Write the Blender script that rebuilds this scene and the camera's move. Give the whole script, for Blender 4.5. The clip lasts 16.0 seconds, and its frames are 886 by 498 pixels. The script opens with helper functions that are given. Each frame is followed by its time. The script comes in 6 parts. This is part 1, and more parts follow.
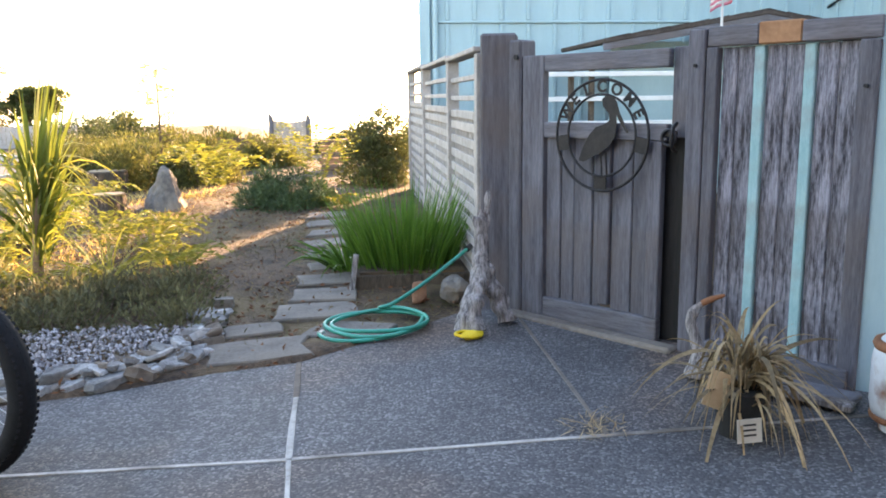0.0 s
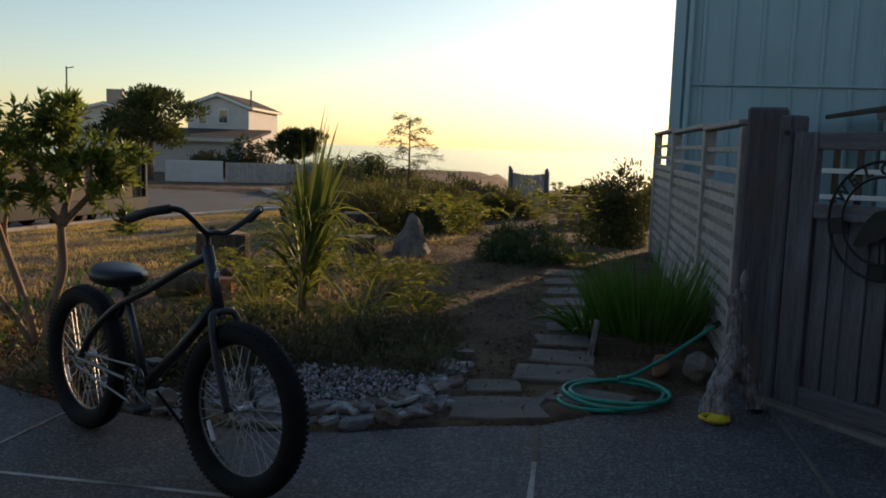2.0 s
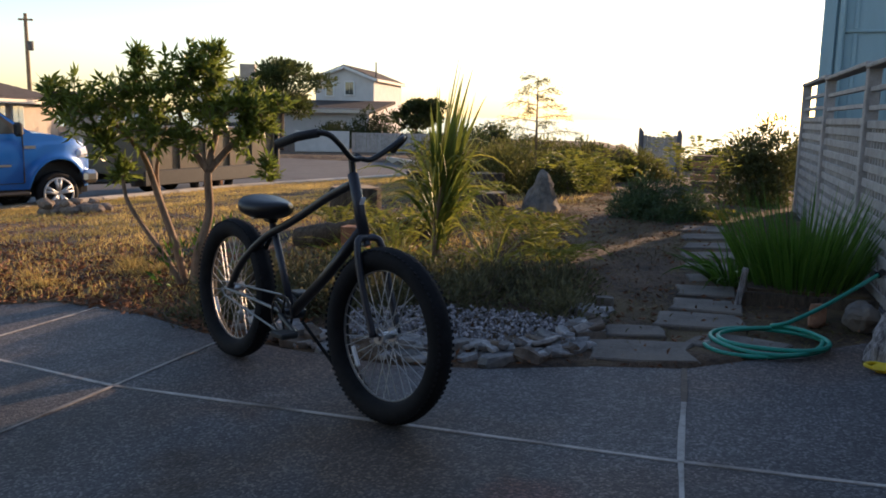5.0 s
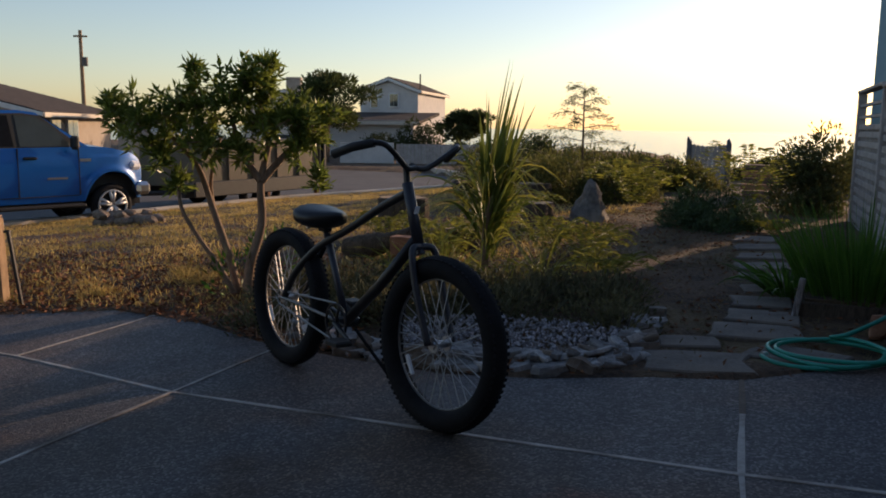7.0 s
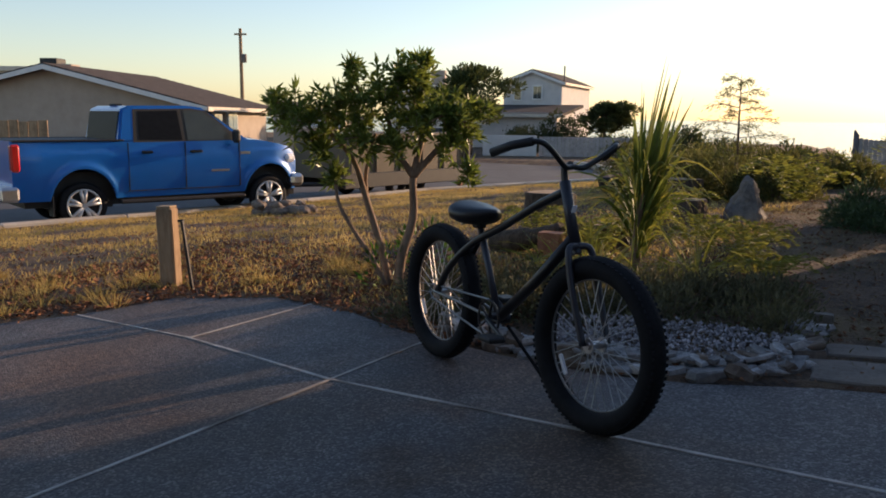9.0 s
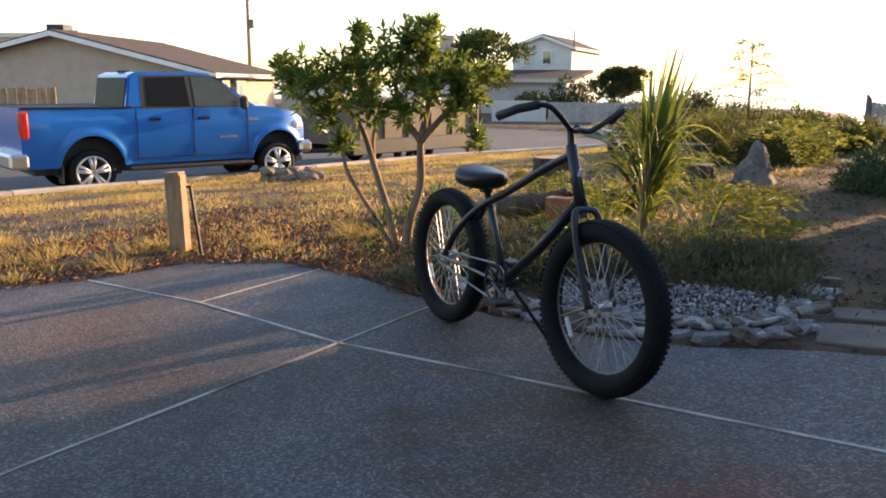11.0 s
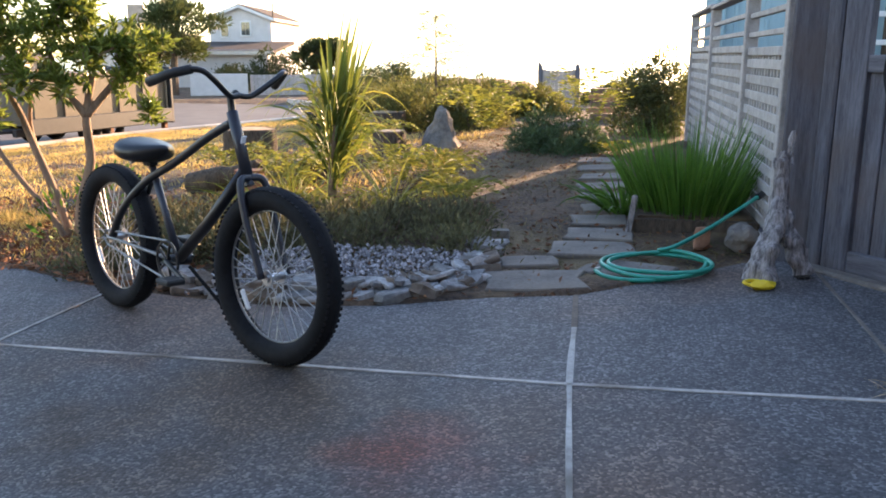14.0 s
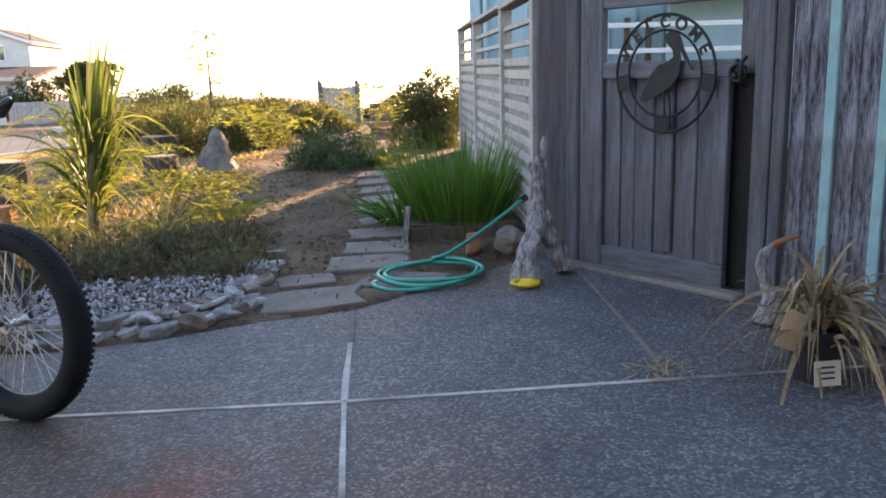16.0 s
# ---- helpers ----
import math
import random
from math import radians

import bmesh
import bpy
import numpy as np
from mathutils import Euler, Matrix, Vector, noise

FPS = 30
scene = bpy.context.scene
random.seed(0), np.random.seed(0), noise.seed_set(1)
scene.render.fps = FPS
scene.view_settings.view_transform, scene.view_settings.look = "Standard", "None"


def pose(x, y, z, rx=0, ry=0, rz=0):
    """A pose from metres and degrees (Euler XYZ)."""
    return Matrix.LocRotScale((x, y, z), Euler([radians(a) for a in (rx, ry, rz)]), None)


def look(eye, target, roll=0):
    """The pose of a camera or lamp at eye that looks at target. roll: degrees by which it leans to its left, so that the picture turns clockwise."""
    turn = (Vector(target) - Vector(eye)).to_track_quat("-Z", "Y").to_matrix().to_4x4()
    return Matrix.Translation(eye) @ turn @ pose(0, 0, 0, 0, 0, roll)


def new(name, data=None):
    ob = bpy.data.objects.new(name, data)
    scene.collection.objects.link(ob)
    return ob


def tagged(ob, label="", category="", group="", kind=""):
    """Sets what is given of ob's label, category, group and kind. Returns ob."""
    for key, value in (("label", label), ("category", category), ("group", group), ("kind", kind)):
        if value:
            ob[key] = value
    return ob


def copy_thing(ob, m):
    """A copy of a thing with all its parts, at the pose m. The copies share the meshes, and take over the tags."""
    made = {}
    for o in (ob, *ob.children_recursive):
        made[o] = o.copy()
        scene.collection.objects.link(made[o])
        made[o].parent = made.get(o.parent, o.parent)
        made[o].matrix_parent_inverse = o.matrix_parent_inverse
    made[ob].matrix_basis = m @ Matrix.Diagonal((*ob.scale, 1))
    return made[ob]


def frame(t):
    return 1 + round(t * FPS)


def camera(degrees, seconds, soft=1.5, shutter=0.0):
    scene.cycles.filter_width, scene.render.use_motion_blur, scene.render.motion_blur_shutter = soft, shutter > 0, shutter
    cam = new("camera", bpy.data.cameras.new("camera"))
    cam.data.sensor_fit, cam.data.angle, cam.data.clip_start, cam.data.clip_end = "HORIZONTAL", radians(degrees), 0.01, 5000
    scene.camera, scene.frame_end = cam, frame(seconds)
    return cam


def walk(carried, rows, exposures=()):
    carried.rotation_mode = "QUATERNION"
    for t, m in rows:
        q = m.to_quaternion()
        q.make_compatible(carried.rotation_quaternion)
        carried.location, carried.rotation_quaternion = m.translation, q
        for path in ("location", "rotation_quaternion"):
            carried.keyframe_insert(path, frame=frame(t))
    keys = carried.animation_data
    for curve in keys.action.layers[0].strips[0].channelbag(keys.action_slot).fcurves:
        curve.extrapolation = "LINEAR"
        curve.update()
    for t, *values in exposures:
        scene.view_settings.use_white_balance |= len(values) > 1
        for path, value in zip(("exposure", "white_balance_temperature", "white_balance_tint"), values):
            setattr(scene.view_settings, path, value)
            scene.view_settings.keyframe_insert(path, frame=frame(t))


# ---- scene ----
cam = camera(56.1, 16.0, soft=1.8)
PATH = [
    (0, (0.157, 0.302, 1.373), (0.37, 2.259, 1.016), -0.7),
    (0.5, (0.132, 0.302, 1.418), (0.257, 2.276, 1.118), -1.0),
    (1, (0.099, 0.306, 1.437), (0.09, 2.291, 1.194), -0.1),
    (1.5, (0.062, 0.305, 1.443), (-0.102, 2.286, 1.22), 0.7),
    (2, (0.03, 0.27, 1.459), (-0.29, 2.229, 1.214), 1.8),
    (2.5, (0.007, 0.249, 1.454), (-0.449, 2.178, 1.184), 2.5),
    (3, (0.002, 0.268, 1.438), (-0.495, 2.184, 1.15), 2.5),
    (3.5, (-0.011, 0.246, 1.404), (-0.459, 2.171, 1.103), 2.8),
    (4, (-0.03, 0.242, 1.346), (-0.48, 2.164, 1.018), 2.8),
    (4.5, (-0.052, 0.271, 1.293), (-0.554, 2.178, 0.956), 2.0),
    (5, (-0.075, 0.302, 1.266), (-0.671, 2.185, 0.95), 1.2),
    (5.2, (-0.095, 0.301, 1.259), (-0.726, 2.174, 0.955), 2.3),
    (7.3, (-0.123, 0.279, 1.258), (-0.851, 2.12, 0.973), 0.0),
    (7.5, (-0.14, 0.287, 1.26), (-0.913, 2.109, 0.973), -0.0),
    (8, (-0.15, 0.28, 1.279), (-1.008, 2.064, 0.996), 0.3),
    (8.5, (-0.166, 0.253, 1.29), (-1.086, 2.004, 0.995), 0.3),
    (9, (-0.172, 0.243, 1.282), (-1.167, 1.95, 0.968), 0.6),
    (9.2, (-0.175, 0.235, 1.286), (-1.196, 1.925, 0.97), 0.4),
    (11.3, (-0.153, 0.235, 1.27), (-1.148, 1.923, 0.866), 0.6),
    (11.5, (-0.154, 0.236, 1.268), (-1.128, 1.935, 0.859), 0.6),
    (12, (-0.118, 0.253, 1.266), (-1.006, 1.997, 0.854), 0.4),
    (12.5, (-0.078, 0.279, 1.258), (-0.853, 2.074, 0.834), 0.5),
    (13, (-0.044, 0.32, 1.247), (-0.669, 2.167, 0.801), 0.6),
    (13.5, (-0.016, 0.343, 1.241), (-0.503, 2.231, 0.797), 0.1),
    (14, (0.001, 0.347, 1.239), (-0.379, 2.257, 0.787), -0.0),
    (14.5, (0.028, 0.36, 1.234), (-0.25, 2.286, 0.77), -0.6),
    (15, (0.065, 0.382, 1.233), (-0.101, 2.322, 0.775), -0.4),
    (15.5, (0.096, 0.387, 1.237), (0.051, 2.336, 0.791), -0.9),
    (16, (0.131, 0.388, 1.233), (0.225, 2.341, 0.812), -1.7),
]
EXPOSURES = [(0, 3.13, 7200, 20), (0.5, 2.78, 7200, 20), (1, 1.86, 7000, 18), (1.5, 0.88, 6700, 15), (2, -0.02, 6300, 13), (2.5, -0.32, 6100, 19), (3, -0.32, 6100, 19), (3.5, -0.27, 6100, 19), (4, 0.03, 6100, 19), (4.5, 0.53, 6100, 19), (5, 0.78, 6100, 19), (7.5, -0.17, 6000, 19), (8, -0.04, 6000, 19), (8.5, 0.14, 6000, 19), (9, 0.4, 6000, 19), (11.5, 1.7, 6350, 18), (12, 1.8, 6150, 18), (12.5, 1.85, 6250, 19), (13, 2.07, 6350, 20), (13.5, 2.17, 6350, 20), (14, 2.27, 6350, 20), (14.5, 2.32, 6450, 20), (15, 2.37, 6550, 21), (15.5, 2.37, 6650, 22), (16, 2.47, 6750, 23)]
walk(cam, [(t, look(eye, target, roll)) for t, eye, target, roll in PATH], EXPOSURES)

# ---- world and sun ----
SUN_AZ, SUN_EL = radians(25.0), radians(11.5)      # turned from the y axis towards x; height
world = bpy.data.worlds.new("world")
scene.world = world
world.use_nodes = True
wn = world.node_tree.nodes
sky = wn.new("ShaderNodeTexSky")
sky.sky_type, sky.sun_disc = "NISHITA", False
sky.sun_elevation, sky.sun_rotation = SUN_EL, SUN_AZ
sky.air_density, sky.dust_density, sky.ozone_density = 1.0, 0.6, 1.0
wn["Background"].inputs["Strength"].default_value = 0.15
world.node_tree.links.new(sky.outputs[0], wn["Background"].inputs["Color"])
sun = new("sun", bpy.data.lights.new("sun", "SUN"))
sun.data.energy, sun.data.angle, sun.data.color = 5.0, radians(0.6), (1.0, 0.66, 0.36)
sun_dir = Vector((math.sin(SUN_AZ) * math.cos(SUN_EL), math.cos(SUN_AZ) * math.cos(SUN_EL), math.sin(SUN_EL)))
sun.matrix_world = look(sun_dir * 60, (0, 0, 0))

RNG = np.random.default_rng(7)
R = random.Random(11)


# ---- materials ----
def material(name, c1, c2, scale=8.0, rough=0.8, bump=0.2, metal=0.0, fine=60.0, stain=None, stain_scale=1.5, stain_amount=0.5,
             stretch=(1, 1, 1), ends=(0.28, 0.72), vary=0.0, through_light=0.0, coat=0.0, distance=0.01, spec=0.5):
    """Two colours mixed by broad and fine grain, with optional stains, relief and a tint for each object."""
    m = bpy.data.materials.new(name)
    m.use_nodes = True
    n, l = m.node_tree.nodes, m.node_tree.links
    b = n["Principled BSDF"]
    tc, mp = n.new("ShaderNodeTexCoord"), n.new("ShaderNodeMapping")
    mp.inputs["Scale"].default_value = stretch
    l.new(tc.outputs["Object"], mp.inputs["Vector"])
    n1, n2 = n.new("ShaderNodeTexNoise"), n.new("ShaderNodeTexNoise")
    for q, s in ((n1, scale), (n2, fine)):
        q.inputs["Scale"].default_value, q.inputs["Detail"].default_value = s, 5.0
        q.inputs["Roughness"].default_value = 0.65
        l.new(mp.outputs[0], q.inputs["Vector"])
    add = n.new("ShaderNodeMath")
    add.operation = "MULTIPLY_ADD"
    add.inputs[1].default_value = 0.55
    l.new(n2.outputs["Fac"], add.inputs[0])
    half = n.new("ShaderNodeMath")
    half.operation = "MULTIPLY_ADD"
    half.inputs[1].default_value, half.inputs[2].default_value = 0.9, -0.22
    l.new(n1.outputs["Fac"], half.inputs[0])
    l.new(half.outputs[0], add.inputs[2])
    ramp = n.new("ShaderNodeValToRGB")
    ramp.color_ramp.elements[0].position, ramp.color_ramp.elements[1].position = ends
    ramp.color_ramp.elements[0].color, ramp.color_ramp.elements[1].color = (*c1, 1), (*c2, 1)
    l.new(add.outputs[0], ramp.inputs[0])
    colour = ramp.outputs[0]
    if stain:
        n3, r3 = n.new("ShaderNodeTexNoise"), n.new("ShaderNodeValToRGB")
        n3.inputs["Scale"].default_value, n3.inputs["Detail"].default_value = stain_scale, 7.0
        l.new(tc.outputs["Object"], n3.inputs["Vector"])
        r3.color_ramp.elements[0].position, r3.color_ramp.elements[1].position = 0.48, 0.66
        l.new(n3.outputs["Fac"], r3.inputs[0])
        k, mx = n.new("ShaderNodeMath"), n.new("ShaderNodeMix")
        k.operation, k.inputs[1].default_value = "MULTIPLY", stain_amount
        l.new(r3.outputs[0], k.inputs[0])
        mx.data_type = "RGBA"
        l.new(k.outputs[0], mx.inputs[0])
        l.new(colour, mx.inputs[6])
        mx.inputs[7].default_value = (*stain, 1)
        colour = mx.outputs[2]
    if vary:
        oi, geo, sm, hsv = n.new("ShaderNodeObjectInfo"), n.new("ShaderNodeNewGeometry"), n.new("ShaderNodeMath"), n.new("ShaderNodeHueSaturation")
        l.new(oi.outputs["Random"], sm.inputs[0])
        l.new(geo.outputs["Random Per Island"], sm.inputs[1])
        mr = n.new("ShaderNodeMapRange")
        mr.inputs[1].default_value, mr.inputs[2].default_value = 0.0, 2.0
        mr.inputs[3].default_value, mr.inputs[4].default_value = 1 - vary, 1 + vary
        l.new(sm.outputs[0], mr.inputs[0])
        l.new(mr.outputs[0], hsv.inputs["Value"])
        l.new(colour, hsv.inputs["Color"])
        colour = hsv.outputs[0]
    l.new(colour, b.inputs["Base Color"])
    b.inputs["Roughness"].default_value, b.inputs["Metallic"].default_value = rough, metal
    b.inputs["Coat Weight"].default_value = coat
    b.inputs["Specular IOR Level"].default_value = spec
    b.inputs["Coat Roughness"].default_value = 0.08
    if bump:
        bp = n.new("ShaderNodeBump")
        bp.inputs["Strength"].default_value, bp.inputs["Distance"].default_value = bump, distance
        l.new(add.outputs[0], bp.inputs["Height"])
        l.new(bp.outputs[0], b.inputs["Normal"])
    if through_light:
        tr, ms = n.new("ShaderNodeBsdfTranslucent"), n.new("ShaderNodeMixShader")
        ms.inputs[0].default_value = through_light
        l.new(colour, tr.inputs["Color"])
        l.new(b.outputs[0], ms.inputs[1])
        l.new(tr.outputs[0], ms.inputs[2])
        l.new(ms.outputs[0], n["Material Output"].inputs["Surface"])
    return m


def aggregate(name):
    """Exposed-aggregate concrete: dark matrix, pale and dark pebbles, damp and rusty stains."""
    m = material(name, (0.054, 0.052, 0.054), (0.110, 0.107, 0.110), 3.0, 0.72, 0.0, 0, 90, stain=(0.13, 0.075, 0.045), stain_scale=0.62, stain_amount=0.85)
    n, l = m.node_tree.nodes, m.node_tree.links
    b = n["Principled BSDF"]
    tc = [q for q in n if q.type == "TEX_COORD"][0]
    vo = n.new("ShaderNodeTexVoronoi")
    vo.inputs["Scale"].default_value = 108.0
    l.new(tc.outputs["Object"], vo.inputs["Vector"])
    rp = n.new("ShaderNodeValToRGB")
    rp.color_ramp.elements[0].position, rp.color_ramp.elements[1].position = 0.15, 0.96
    rp.color_ramp.elements[0].color, rp.color_ramp.elements[1].color = (0.38, 0.38, 0.40, 1), (1.25, 1.24, 1.22, 1)
    speck = rp.color_ramp.elements.new(0.72)
    speck.color = (1.25, 1.25, 1.25, 1)
    rp.color_ramp.elements[2].color = (2.9, 2.85, 2.8, 1)
    sep = n.new("ShaderNodeSeparateColor")
    l.new(vo.outputs["Color"], sep.inputs[0])
    l.new(sep.outputs[0], rp.inputs[0])
    mx = n.new("ShaderNodeMix")
    mx.data_type, mx.blend_type = "RGBA", "MULTIPLY"
    mx.inputs[0].default_value = 0.62
    l.new(b.inputs["Base Color"].links[0].from_socket, mx.inputs[6])
    l.new(rp.outputs[0], mx.inputs[7])
    l.new(mx.outputs[2], b.inputs["Base Color"])
    # a rusty spill, a broad brown one, and a wide darker brown area at the left
    last = mx.outputs[2]
    wob = n.new("ShaderNodeTexNoise")
    wob.inputs["Scale"].default_value, wob.inputs["Detail"].default_value = 3.2, 6.0
    l.new(tc.outputs["Object"], wob.inputs["Vector"])
    for centre, radius, tint, amount in (((-0.54, 2.58, 0.07), 0.27, (1.5, 0.55, 0.38, 1), 0.95), ((-1.2, 2.8, 0.05), 0.75, (0.95, 0.66, 0.42, 1), 0.95), ((-2.7, 2.5, 0.0), 1.1, (0.70, 0.58, 0.46, 1), 0.75)):
        ds, ma, mr, m2 = n.new("ShaderNodeVectorMath"), n.new("ShaderNodeMath"), n.new("ShaderNodeMapRange"), n.new("ShaderNodeMix")
        ds.operation, ds.inputs[1].default_value = "DISTANCE", centre
        l.new(tc.outputs["Object"], ds.inputs[0])
        ma.operation, ma.inputs[1].default_value = "MULTIPLY_ADD", radius * 2.2
        l.new(wob.outputs["Fac"], ma.inputs[0])
        l.new(ds.outputs["Value"], ma.inputs[2])
        mr.inputs[1].default_value, mr.inputs[2].default_value = radius * 1.25, radius * 2.2
        mr.inputs[3].default_value, mr.inputs[4].default_value = amount, 0.0
        l.new(ma.outputs[0], mr.inputs[0])
        m2.data_type, m2.blend_type = "RGBA", "MULTIPLY"
        l.new(mr.outputs[0], m2.inputs[0])
        l.new(last, m2.inputs[6])
        m2.inputs[7].default_value = tint
        last = m2.outputs[2]
    l.new(last, b.inputs["Base Color"])
    bp = n.new("ShaderNodeBump")
    bp.inputs["Strength"].default_value, bp.inputs["Distance"].default_value = 0.6, 0.004
    bp.invert = True
    l.new(vo.outputs["Distance"], bp.inputs["Height"])
    l.new(bp.outputs[0], b.inputs["Normal"])
    return m


